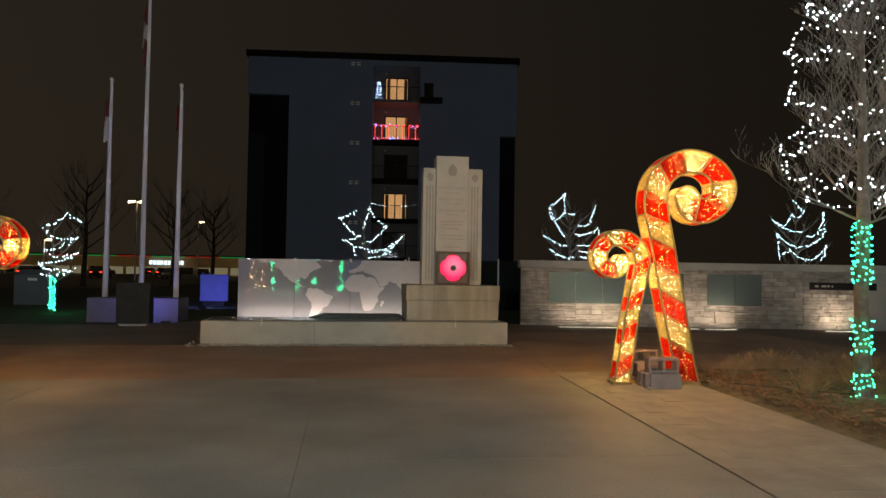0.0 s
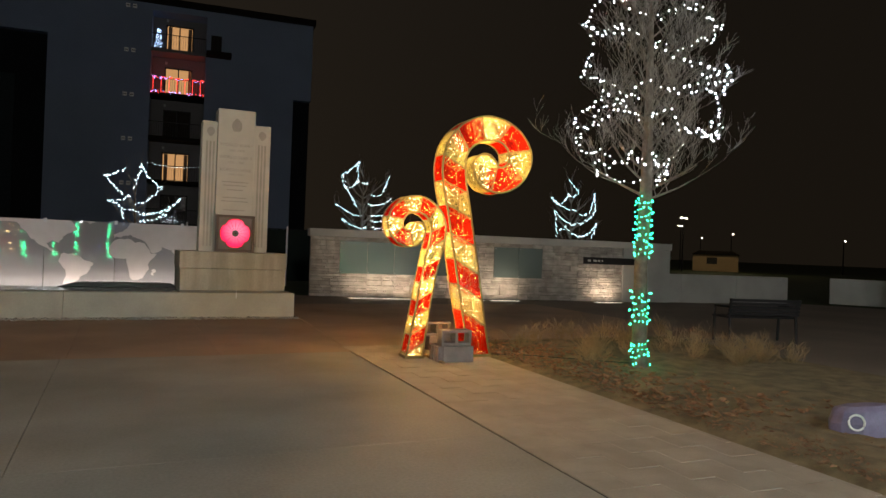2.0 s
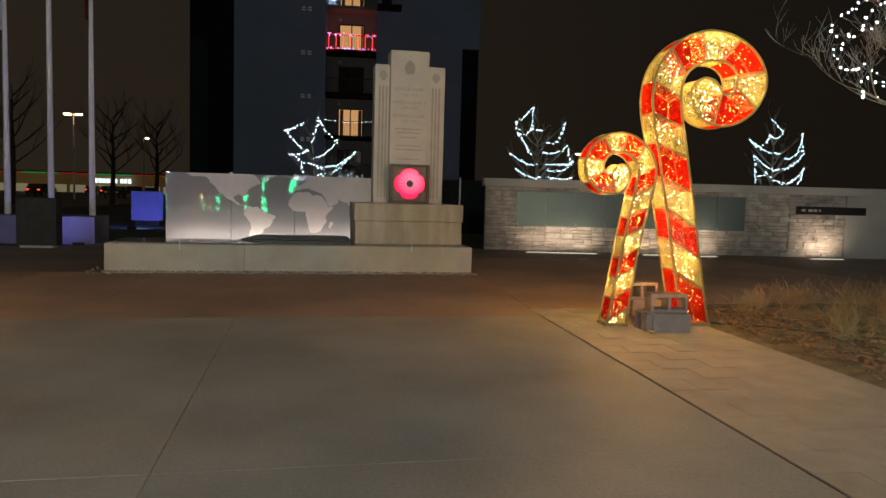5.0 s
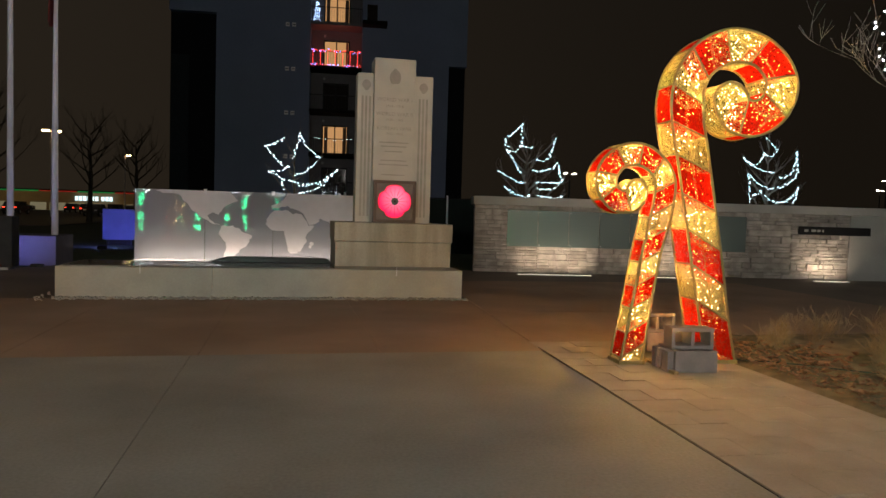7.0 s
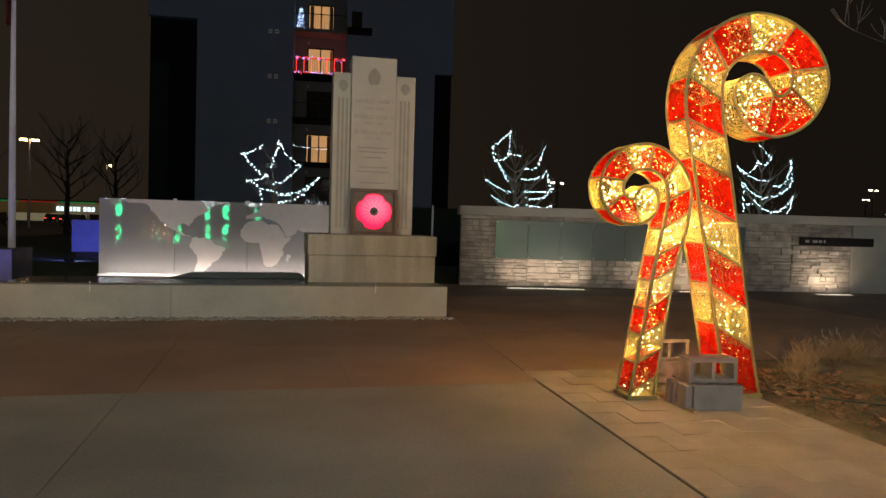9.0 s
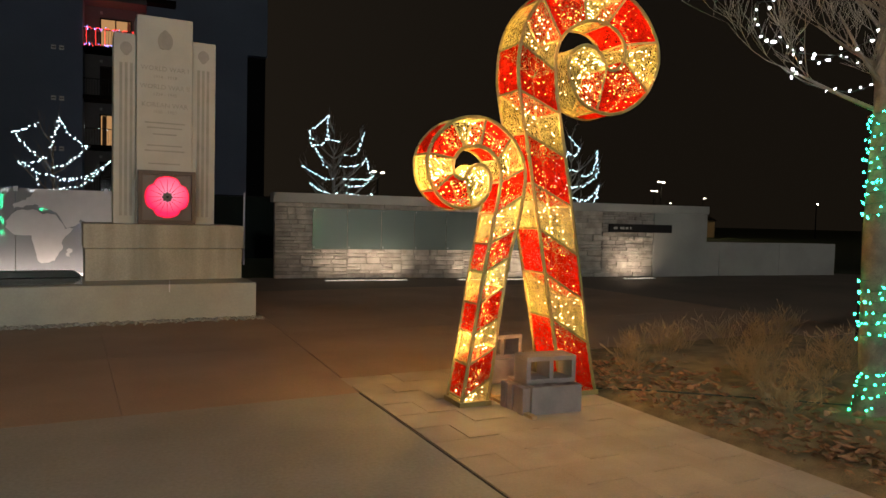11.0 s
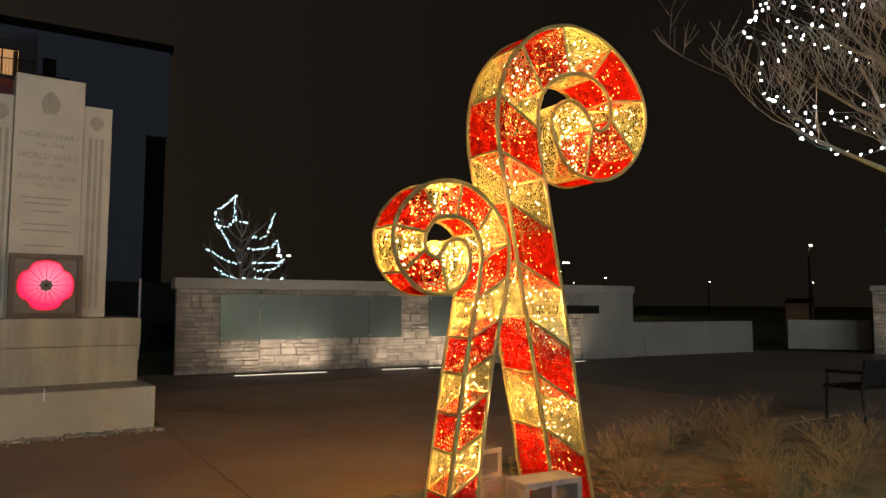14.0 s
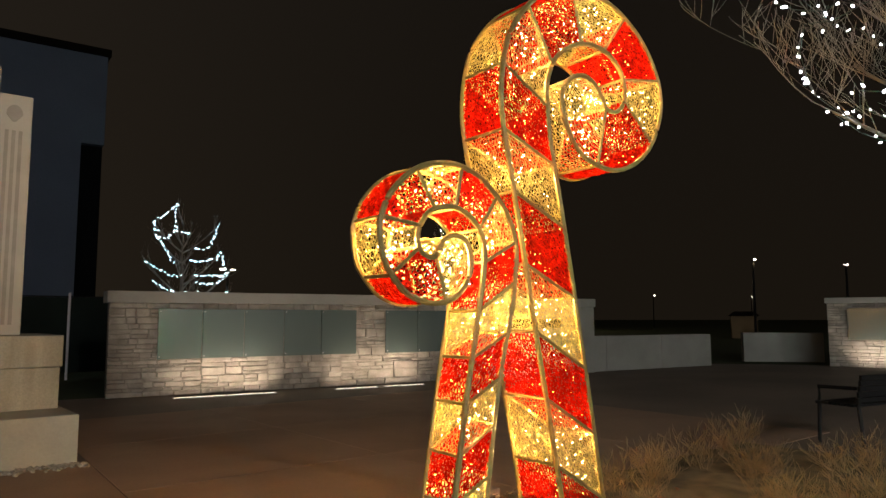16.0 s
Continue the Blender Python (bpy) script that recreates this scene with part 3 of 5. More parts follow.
def woven(at, rr, pitch, thick=1.0):
    """Netting of small uneven loops spun over a skin; at(s, t) is its surface."""
    high, wide = max(0.05, (at(1, 0.5) - at(0, 0.5)).length), max(0.05, (at(0.5, 1) - at(0.5, 0)).length)
    sh = Shape()
    rows, cols = max(2, round(high / pitch)), max(2, round(wide / (pitch * 1.1)))
    for i in range(rows):
        for j in range(cols):
            u = (i + 0.5 + rr.uniform(-0.3, 0.3)) / rows
            v = (j + 0.25 + 0.5 * (i % 2) + rr.uniform(-0.3, 0.3)) / cols
            r, squash, a0 = pitch * rr.uniform(0.52, 0.78), rr.uniform(0.7, 1.0), rr.uniform(0, 6.3)
            pts = []
            for k in range(7):
                a = a0 + k * math.pi / 3
                w = r * rr.uniform(0.85, 1.15)
                pts.append(at(min(max(u + w * math.cos(a) / high, 0), 1), min(max(v + w * squash * math.sin(a) / wide, 0), 1)))
            pts[-1] = pts[0].copy()
            sh.tube(pts, thick * pitch * rr.uniform(0.055, 0.088), 3, False)
    return sh


def cane(parent, name, mirror, edges, depth, y0, ties, first_red, bulbs, seed, label, pitch, watts):
    """One hollow cane with a curled head: framed skins of netting in stripes, lamps inside."""
    eo, ei = edges
    holder = part(name, Shape().tube([(0, y0 + depth / 2, 0.004), (0, y0 + depth / 2, 0.03)], 0.004, 5), FRAMEM, parent, label)
    mx = -1 if mirror else 1
    rr = random.Random(seed)

    def P(q, y):
        return (mx * q[0], y, q[1])

    cuts = [0] + [fraction(eo, o) for o, i in ties] + [1]
    cuts_in = [0] + [fraction(ei, i) for o, i in ties] + [1]
    cuts_in[-2] = 1
    last = len(cuts) - 2

    def inside(k, u, v):
        return along(eo, cuts[k] + (cuts[k + 1] - cuts[k]) * u) * (1 - v) + along(ei, cuts_in[k] + (cuts_in[k + 1] - cuts_in[k]) * u) * v

    for k in range(last + 1):
        mat, thick = (RED_NET, 2.0) if (k % 2 == 0) == first_red else (GOLD_NET, 1.0)
        for yy in (y0, y0 + depth):
            part("panel", woven(lambda u, v: Vector(P(inside(k, u, v), yy)), rr, pitch, thick), mat, holder)
        for e, q in ((eo, cuts), (ei, cuts_in)):
            if q[k + 1] - q[k] < 0.004:
                continue
            n = 3 if k >= last - 1 and e is eo else 1
            for m in range(n):
                a, b = q[k] + (q[k + 1] - q[k]) * m / n, q[k] + (q[k + 1] - q[k]) * (m + 1) / n
                part("side_panel", woven(lambda u, v: Vector(P(along(e, a + (b - a) * u), y0 + depth * v)), rr, pitch, thick), mat, holder)
        if k:
            o, i_ = along(eo, cuts[k]), along(ei, cuts_in[k])
            for yy in (y0, y0 + depth):
                part("cross_bar", Shape().tube([P(o, yy), P(i_, yy)], 0.0095, 5), FRAMEM, holder)
            for q in (o, i_):
                part("cross_bar", Shape().tube([P(q, y0), P(q, y0 + depth)], 0.0095, 5), FRAMEM, holder)
    for e in (eo, ei):
        for yy in (y0, y0 + depth):
            part("frame_rail", Shape().tube([P(q, yy) for q in e], 0.0135, 6), FRAMEM, holder)
    o, i_ = eo[0], ei[0]
    part("foot", Shape().box(min(mx * o[0], mx * i_[0]) - 0.02, max(mx * o[0], mx * i_[0]) + 0.02, y0 - 0.02, y0 + depth + 0.02, 0.0, 0.035), FRAMEM, holder)
    warm, ruby = Shape(), Shape()
    weights = [q - p + 0.01 for p, q in zip(cuts, cuts[1:])]
    for _ in range(bulbs):
        k = rr.choices(range(len(weights)), weights)[0]
        q = inside(k, rr.uniform(0.04, 0.96), rr.uniform(0.06, 0.94) if k < last else rr.uniform(0.06, 0.7))
        yy = y0 + depth * rr.choice((rr.uniform(0.05, 0.25), rr.uniform(0.06, 0.94)))
        red = (k % 2 == 0) == first_red
        (ruby if red else warm).bead(P(q, yy), rr.uniform(0.0036, 0.0052), 1.4, (rr.uniform(-1, 1), rr.uniform(-1, 1), rr.uniform(-1, 1)))
    tagged(part("bulb_run", warm, BULB_WARM, holder, "many small warm fairy bulbs"), kind="stuff")
    tagged(part("red_bulb_run", ruby, BULB_RUBY, holder, "many small amber fairy bulbs"), kind="stuff")
    # brighter lamps inside the gold stripes
    for k in range(last + 1):
        if k and (k % 2 == 0) != first_red and (not mirror or k % 4 < 2):
            q = inside(k, 0.5, 0.5 if k < last else 0.4)
            point_lamp("cane_light", parent.matrix_basis @ Vector(P(q, y0 + depth * 0.5)), watts * (1.3 if mirror else 1), CANE_LIGHT, 0.004)
    return holder


CANE_LIGHT = (1.0, 0.50, 0.13)
TALL_OUT = smooth_line([(0.845, 0.02), (0.731, 0.60), (0.60, 1.27), (0.470, 1.94), (0.402, 2.28), (0.391, 2.46), (0.416, 2.643), (0.466, 2.781), (0.572, 2.928), (0.703, 3.04), (0.862, 3.111), (1.028, 3.139),
                        (1.25, 3.103), (1.428, 3.011), (1.556, 2.89), (1.64, 2.739), (1.655, 2.574), (1.587, 2.398), (1.487, 2.276), (1.351, 2.189), (1.208, 2.151), (1.079, 2.165), (0.964, 2.207),
                        (0.877, 2.293), (0.827, 2.40), (0.815, 2.50), (0.848, 2.578), (0.913, 2.628), (0.983, 2.646), (1.067, 2.622), (1.131, 2.554), (1.163, 2.497)])
TALL_IN = smooth_line([(1.145, 0.02), (1.065, 0.40), (0.950, 1.07), (0.814, 1.79), (0.752, 2.10), (0.722, 2.25), (0.706, 2.42), (0.707, 2.55), (0.749, 2.665), (0.813, 2.739), (0.92, 2.803), (1.015, 2.832),
                       (1.135, 2.831), (1.233, 2.792), (1.31, 2.711), (1.33, 2.614), (1.305, 2.539), (1.257, 2.495), (1.206, 2.483), (1.163, 2.497)])
SHORT_OUT = smooth_line([(0.20, 0.02), (0.275, 0.62), (0.345, 1.05), (0.422, 1.357), (0.447, 1.51), (0.459, 1.64), (0.447, 1.73), (0.405, 1.825), (0.338, 1.91), (0.222, 1.998), (0.105, 2.033), (0.003, 2.031),
                         (-0.086, 2.009), (-0.159, 1.968), (-0.22, 1.913), (-0.271, 1.847), (-0.30, 1.775), (-0.31, 1.705), (-0.285, 1.572), (-0.206, 1.466), (-0.144, 1.424), (-0.069, 1.402),
                         (-0.005, 1.40), (0.06, 1.414), (0.12, 1.455), (0.165, 1.518), (0.179, 1.593), (0.166, 1.655), (0.132, 1.695), (0.08, 1.707), (0.03, 1.686), (-0.003, 1.645), (-0.019, 1.608)])
SHORT_IN = smooth_line([(-0.009, 0.02), (0.076, 0.515), (0.144, 0.945), (0.217, 1.33), (0.253, 1.54), (0.261, 1.633), (0.251, 1.699), (0.219, 1.756), (0.174, 1.80), (0.115, 1.829), (0.047, 1.837), (-0.02, 1.823),
                        (-0.068, 1.794), (-0.103, 1.746), (-0.119, 1.703), (-0.115, 1.653), (-0.093, 1.62), (-0.051, 1.601), (-0.019, 1.608)])
# where the stripes meet the outer and the inner rail
TALL_TIES = [((0.735, 0.608), (1.07, 0.40)), ((0.66, 0.94), (1.005, 0.737)), ((0.60, 1.274), (0.95, 1.067)), ((0.54, 1.596), (0.88, 1.436)), ((0.47, 1.945), (0.812, 1.80)), ((0.402, 2.27), (0.745, 2.115)),
             ((0.403, 2.599), (0.706, 2.422)), ((0.572, 2.928), (0.749, 2.672)), ((0.909, 3.12), (0.967, 2.814)), ((1.335, 3.059), (1.155, 2.832)), ((1.641, 2.745), (1.319, 2.691)),
             ((1.557, 2.357), (1.325, 2.57)), ((1.079, 2.165), (1.163, 2.497))]
SHORT_TIES = [((0.222, 0.20), (0.0, 0.06)), ((0.248, 0.41), (0.035, 0.29)), ((0.275, 0.624), (0.076, 0.515)), ((0.31, 0.845), (0.108, 0.724)), ((0.345, 1.053), (0.144, 0.945)), ((0.40, 1.268), (0.189, 1.156)),
              ((0.445, 1.504), (0.23, 1.37)), ((0.452, 1.70), (0.258, 1.591)), ((0.338, 1.90), (0.225, 1.745)), ((0.13, 2.02), (0.094, 1.835)), ((-0.127, 1.985), (-0.023, 1.825)),
              ((-0.30, 1.77), (-0.109, 1.735)), ((-0.254, 1.515), (-0.115, 1.645)), ((0.03, 1.405), (-0.019, 1.608))]


def cane_pair(at, mirror):
    th = thing("candy_cane_sculpture", at, "pair of crossed red and gold candy canes, lit from inside", "sculpture", "candy cane sculptures")
    pitch = 0.032 if mirror else 0.0225
    cane(th, "tall_cane", mirror, (TALL_OUT, TALL_IN), 0.31, 0.0, TALL_TIES, True, 620, 3, "tall cane of red and gold netting", pitch, 39.0)
    cane(th, "short_cane", mirror, (SHORT_OUT, SHORT_IN), 0.23, -0.02, SHORT_TIES, False, 380, 5, "shorter cane of red and gold netting", pitch, 27.0)
    mx = -1 if mirror else 1
    for x0, x1, y0, y1 in ((0.2, 0.84, 0.08, 0.13), (0.30, 0.34, -0.46, 0.45)):
        part("base_batten", Shape().box(min(mx * x0, mx * x1), max(mx * x0, mx * x1), y0, y1, 0.0, 0.025 if x1 > 0.5 else 0.022), TIMBER, th, "pale timber batten tying the feet")
    return th


cane_pair(pose(3.565, 8.94, 0.0, 0, 0, -3.5), False)
cane_pair(pose(-4.12, 9.0, 0.0, 0, 0, 1.0), True)


def masonry_block(m, up):
    """Two-celled concrete block. up: cells open upwards, else to the front."""
    th = thing("concrete_block", m, "grey hollow concrete block weighing down the canes", "concrete block", "blocks at the feet of the canes")
    L, W, H, t = 0.39, 0.19, 0.19, 0.033
    s = Shape()
    s.box(-L / 2, L / 2, -W / 2, -W / 2 + t, 0, H).box(-L / 2, L / 2, W / 2 - t, W / 2, 0, H)
    for x in (-L / 2, -t / 2, L / 2 - t):
        s.box(x, x + t, -W / 2 + t, W / 2 - t, 0.0, H)
    ob = part("block", s, BLOCK, th, bevel=0.004)
    if not up:
        ob.matrix_basis = pose(0, 0, H / 2, 90) @ pose(0, 0, -H / 2)
    return th


for cx, cy, turn in ((4.095, 8.615, -7), (4.12, 8.812, -7), (4.24, 9.44, 2), (4.22, 9.64, 2)):
    masonry_block(pose(cx, cy, 0.026 if cy > 9 else 0.002, 0, 0, turn), True)
masonry_block(pose(4.105, 8.70, 0.193, 0, 0, -7), False)
masonry_block(pose(4.17, 9.46, 0.217, 0, 0, 2), False)
for i in range(4):
    tagged(part("paver_on_edge", Shape().soft_box(3.832 + i * 0.014 % 0.02, 3.897, 8.57 + i * 0.074, 8.628 + i * 0.074, 0.002, 0.185, 0.004), BLOCK, None,
                "thin concrete paver stood on edge beside the blocks", ""), category="paver", group="pavers beside the blocks")

# ---------------------------------------------------------------- trees
def branch(shape, tips, p, d, length, r, depth, rr, spread, rise, twig=None, keep=(0.5, 0.72)):
    """A limb that bends, tapers and forks."""
    n = 4
    pts, rad = [Vector(p)], [r]
    d = Vector(d).normalized()
    for i in range(n):
        d = (d + Vector((rr.uniform(-1, 1), rr.uniform(-1, 1), rr.uniform(-0.4, 1) + rise)) * 0.13).normalized()
        pts.append(pts[-1] + d * length / n)
        rad.append(max(0.0014, r * (1 - 0.6 * (i + 1) / n)))
    (twig if twig is not None and depth <= 1 else shape).tube(pts, rad, 5 if r > 0.012 else 3, False)
    tips.append(pts[-1])
    if depth:
        for k in range(rr.choice((3, 3, 4))):
            i = rr.choice((1, 2, 3, 4))
            a = rr.uniform(0, 2 * math.pi)
            side = Vector((math.cos(a), math.sin(a), rr.uniform(-0.2, 0.7)))
            branch(shape, tips, pts[i], d + side * spread, length * rr.uniform(*keep), rad[i] * 0.55, depth - 1, rr, spread, rise, twig, keep)


def strand(at_points, spacing, size, mat, name, m, label, category="string lights"):
    """A string of bulbs along a line of points."""
    th = thing(name, m, label, category)
    wire, bulbs = Shape(), Shape()
    rr = random.Random(len(at_points))
    for line in at_points:
        line = [Vector(q) for q in line]
        wire.tube(line, 0.003, 3, False)
        left = 0.0
        for a, b in zip(line, line[1:]):
            seg = (b - a).length
            while left < seg:
                q = a.lerp(b, left / seg) + Vector((rr.gauss(0, 1), rr.gauss(0, 1), rr.gauss(0, 1))) * spacing * 0.22
                bulbs.bead(q, size * rr.uniform(0.8, 1.2), 1.5, (rr.uniform(-1, 1), rr.uniform(-1, 1), rr.uniform(-1, 1)))
                left += spacing * rr.uniform(0.75, 1.25)
            left -= seg
    tagged(part("cable", wire, WIRE, th), kind="stuff")
    tagged(part("bulb_run", bulbs, mat, th), kind="stuff")
    return th


def plaza_tree(at, seed, tall=5.2, crown=1.15, detail=4, lit=True):
    """A young broad-crowned tree, bare, its trunk wound with green lights and its crown with white ones."""
    rr = random.Random(seed)
    th = thing("bare_tree", at, "bare young street tree with a fine twiggy crown", "tree", "lit trees on the plaza")
    tr, cr, tw, tips = Shape(), Shape(), Shape(), []
    fork = 2.12
    pts = [Vector((0, 0, 0)), Vector((0.01, 0, 0.25)), Vector((0.0, 0.02, fork * 0.6)), Vector((0.02, 0.0, fork)), Vector((0.03, 0.02, tall * 0.72)), Vector((0, 0, tall * 0.95))]
    tr.tube(pts, [0.125, 0.09, 0.08, 0.078, 0.04, 0.008], 10)
    part("trunk", tr, BARK, th, smooth=True)
    n = 30
    for k in range(n):
        f = k / (n - 1)
        z = fork * 0.98 + (tall * 0.84 - fork) * f ** 1.2
        a = k * 2.4 + rr.uniform(-0.3, 0.3)
        reach = crown * (0.66 - 0.16 * f) * rr.uniform(0.85, 1.1)
        branch(cr, tips, (0.02, 0.01, z), (math.cos(a), math.sin(a), 0.28 + k * 0.05 if k < 8 else 0.5 + f * 0.6), reach * (0.9 if k < 8 else 1.0), 0.019 * (1 - 0.5 * f), detail - 1, rr, 0.9, 0.3, tw, (0.55, 0.8))
    part("branchwork", cr, BARK, th)
    part("twig_crown", tw, TWIG, th, "fine pale twigs")
    if lit:
        lines = []
        for level in range(7):
            f = level / 6
            z = fork * 1.02 + (tall * 0.97 - fork) * f
            rad = crown * float(np.interp(f, [0, 0.08, 0.22, 0.42, 0.6, 0.8, 1], [0.30, 0.64, 0.82, 0.88, 0.82, 0.62, 0.36]))
            a0 = rr.uniform(0, 6)
            hooks = []
            for j in range(9):
                a = a0 + j * 2 * math.pi / 8
                w = rad * rr.uniform(0.82, 1.1)
                q = Vector((w * math.cos(a), w * math.sin(a), z + rr.uniform(-0.14, 0.2) + 0.25 * j / 8))
                best = min(tips, key=lambda v: (v - q).length_squared)
                hooks.append(best if (best - q).length < 0.45 else Vector((q.x * 0.8, q.y * 0.8, q.z)))
            ln = []
            for p, q in zip(hooks, hooks[1:]):
                sag = rr.uniform(0.04, 0.16)
                for j in range(5):
                    g = j / 5
                    m = p.lerp(q, g)
                    m.z -= 4 * g * (1 - g) * sag
                    ln.append(m + Vector((rr.uniform(-0.03, 0.03), rr.uniform(-0.03, 0.03), rr.uniform(-0.025, 0.025))))
            lines.append(ln)
        strand(lines, 0.088, 0.0076 if detail > 2 else 0.026, BULB_WHITE, "white_string_lights", at, "strings of cool white lights draped through the bare crown")
        coil = [[], [], []]
        for c, (z0, z1) in enumerate(((0.05, 0.36), (0.55, 0.98), (1.38, fork))):
            for j in range(int((z1 - z0) * 150)):
                a = j * 0.55
                w = 0.106 - 0.012 * (z0 / fork)
                coil[c].append((w * math.cos(a), w * math.sin(a), z0 + (z1 - z0) * j / ((z1 - z0) * 150)))
        strand(coil, 0.06, 0.0085 if detail > 2 else 0.032, BULB_GREEN, "green_string_lights", at, "green string lights wound round the tree trunk")
    return th


plaza_tree(pose(6.05, 7.55, 0.0), 11, 5.2, 1.2, 5)
for x, y, s in ((-9.6, -4.0, 21), (-8.3, -8.0, 22), (-6.6, -5.0, 23), (-5.7, -10.0, 24), (-4.0, -6.0, 25), (-2.6, -11.0, 27), (6.0, -3.0, 26)):
    plaza_tree(pose(x, y, 0.0, 0, 0, s * 40), s, 4.6, 1.2, 2)


def lit_conifer(at, tall, wide):
    """A trimmed conifer with red and gold lights."""
    rr = random.Random(60)
    th = thing("lit_conifer", at, "cone-shaped conifer wound with red and gold lights", "tree")
    part("trunk", Shape().tube([(0, 0, 0), (0, 0, tall * 0.95)], [0.07, 0.015], 7), BARK, th)
    needles, tips = Shape(), []
    for k in range(160):
        f = (k + 0.5) / 160
        a = k * 2.4
        branch(needles, tips, (0, 0, 0.25 + (tall - 0.3) * f), (math.cos(a), math.sin(a), -0.15), wide * (1 - f) + 0.06, 0.012, 1, rr, 0.6, 0.0)
    part("crown", needles, LAWN, th, "dark green needled boughs")
    for c, (mat, name, label) in enumerate(((BULB_RED, "red_string_lights", "red string lights wound round a conifer"), (SODIUM, "gold_string_lights", "gold string lights wound round a conifer"))):
        coil = [[(wide * (1.05 - j / 180) * math.cos(j * 0.21 + c * 3), wide * (1.05 - j / 180) * math.sin(j * 0.21 + c * 3), 0.2 + (tall - 0.25) * j / 180) for j in range(180)]]
        strand(coil, 0.16, 0.028 if c else 0.05, mat, name, at, label)
    return th


lit_conifer(pose(-7.75, -5.5, 0.0), 2.9, 0.6)

dome = thing("light_dome", pose(-1.3, -14.0, 0.0), "low dome of small blue lights on the plaza", "light display")
dots, ribs = Shape(), Shape()
for j in range(12):
    turn = j * math.pi / 6
    ribs.tube([(2.3 * math.cos(e) * math.cos(turn), 2.3 * math.cos(e) * math.sin(turn), 2.5 * math.sin(e)) for e in np.linspace(0, 1.57, 12)], 0.02, 5)
    for e in np.linspace(0.05, 1.5, 26):
        dots.bead((2.32 * math.cos(e) * math.cos(turn + 0.2 * math.sin(e * 9)), 2.32 * math.cos(e) * math.sin(turn + 0.2 * math.sin(e * 9)), 2.52 * math.sin(e)), 0.035)
part("rib_frame", ribs, DARKMETAL, dome)
tagged(part("bulb_run", dots, BULB_BLUE, dome, "small blue bulbs"), kind="stuff")


def garden_tree(at, seed, tall, swags, green=False):
    """A small bare tree far off; strings of lights sag from limb to limb. swags: x, z of both ends and the sag."""
    rr = random.Random(seed)
    th = thing("small_tree", at, "small bare tree hung with loops of white lights", "tree", "lit trees behind the walls")
    tr, cr, tips = Shape(), Shape(), []
    tr.tube([(0, 0, 0), (0.03, 0, tall * 0.4), (-0.02, 0, tall * 0.7), (0.02, 0, tall * 0.98)], [0.06, 0.05, 0.03, 0.006], 7)
    part("trunk", tr, BARK, th)
    hooks = {}
    for x0, z0, x1, z1, sag in swags:
        for x, z in ((x0, z0), (x1, z1)):
            if (x, z) not in hooks:
                hooks[(x, z)] = Vector((x, rr.uniform(-0.35, 0.15), z))
                start = Vector((0, 0, max(tall * 0.3, z - 0.55 * abs(x) - 0.35)))
                way = hooks[(x, z)] - start
                pts = [start + way * t + Vector((0, 0, -0.25 * way.length * t * (1 - t))) for t in (0, 0.3, 0.6, 0.85, 1.06)]
                cr.tube(pts, [0.022, 0.017, 0.012, 0.008, 0.003], 5, False)
                for _ in range(4):
                    branch(cr, tips, pts[rr.choice((1, 2, 3))], way.normalized() + Vector((rr.uniform(-0.8, 0.8), rr.uniform(-0.8, 0.8), rr.uniform(0, 0.8))), rr.uniform(0.3, 0.6), 0.007, 1, rr, 0.7, 0.3)
    part("crown", cr, TWIG, th)
    lines = []
    for x0, z0, x1, z1, sag in swags:
        a, b = hooks[(x0, z0)], hooks[(x1, z1)]
        ln = []
        for k in range(11):
            t = k / 10
            ln.append(a.lerp(b, t) + Vector((rr.uniform(-0.015, 0.015), -0.5 * sag * 4 * t * (1 - t), rr.uniform(-0.02, 0.02) - sag * 4 * t * (1 - t))))
        lines.append(ln)
    strand(lines, 0.092, 0.0155, BULB_FAR, "white_string_lights", at, "loops of cool white lights on a small bare tree")
    if green:
        coil = [[(0.075 * math.cos(j * 0.7), 0.075 * math.sin(j * 0.7), 0.05 + j * 0.012) for j in range(90)]]
        strand(coil, 0.07, 0.02, BULB_GREEN, "green_string_lights", at, "green string lights wound round the tree trunk")
    return th


garden_tree(pose(0.7, 27.0, 0.0), 31, 3.7, (
    (-0.34, 3.69, -0.97, 3.44, 0.04), (-0.97, 3.44, -0.19, 2.76, 0.11), (0.16, 3.83, -0.08, 3.06, 0.06), (0.16, 3.83, 0.84, 3.15, 0.11), (0.84, 3.15, -0.18, 2.51, 0.19), (-0.82, 2.63, -0.19, 2.76, 0.04),
    (-0.82, 2.63, 0.5, 2.25, 0.15), (1.39, 2.76, 0.15, 2.2, 0.19), (1.39, 2.76, 0.65, 2.03, 0.07), (-0.42, 2.28, -0.35, 2.0, 0.0), (0.15, 1.94, 0.65, 2.03, 0.04)))
garden_tree(pose(8.7, 26.7, 0.0), 32, 4.4, (
    (-0.31, 4.57, -0.84, 4.05, 0.05), (-0.31, 4.57, -0.23, 3.89, 0.0), (-0.84, 4.05, -0.7, 3.64, 0.0), (-0.7, 3.64, -0.23, 3.89, 0.14), (-0.23, 3.89, 0.26, 3.84, 0.05), (-0.7, 3.64, -0.19, 2.94, 0.08),
    (1.06, 4.15, 0.23, 3.38, 0.31), (1.14, 3.27, 0.13, 2.99, 0.12), (-1.08, 2.94, 0.06, 2.6, 0.16), (1.14, 3.27, 1.2, 2.65, 0.0), (1.41, 2.73, 0.22, 2.61, 0.09), (-0.78, 2.38, 0.12, 2.07, 0.09),
    (1.41, 2.73, 0.27, 2.42, 0.22), (1.39, 2.15, 0.4, 2.16, 0.08)))
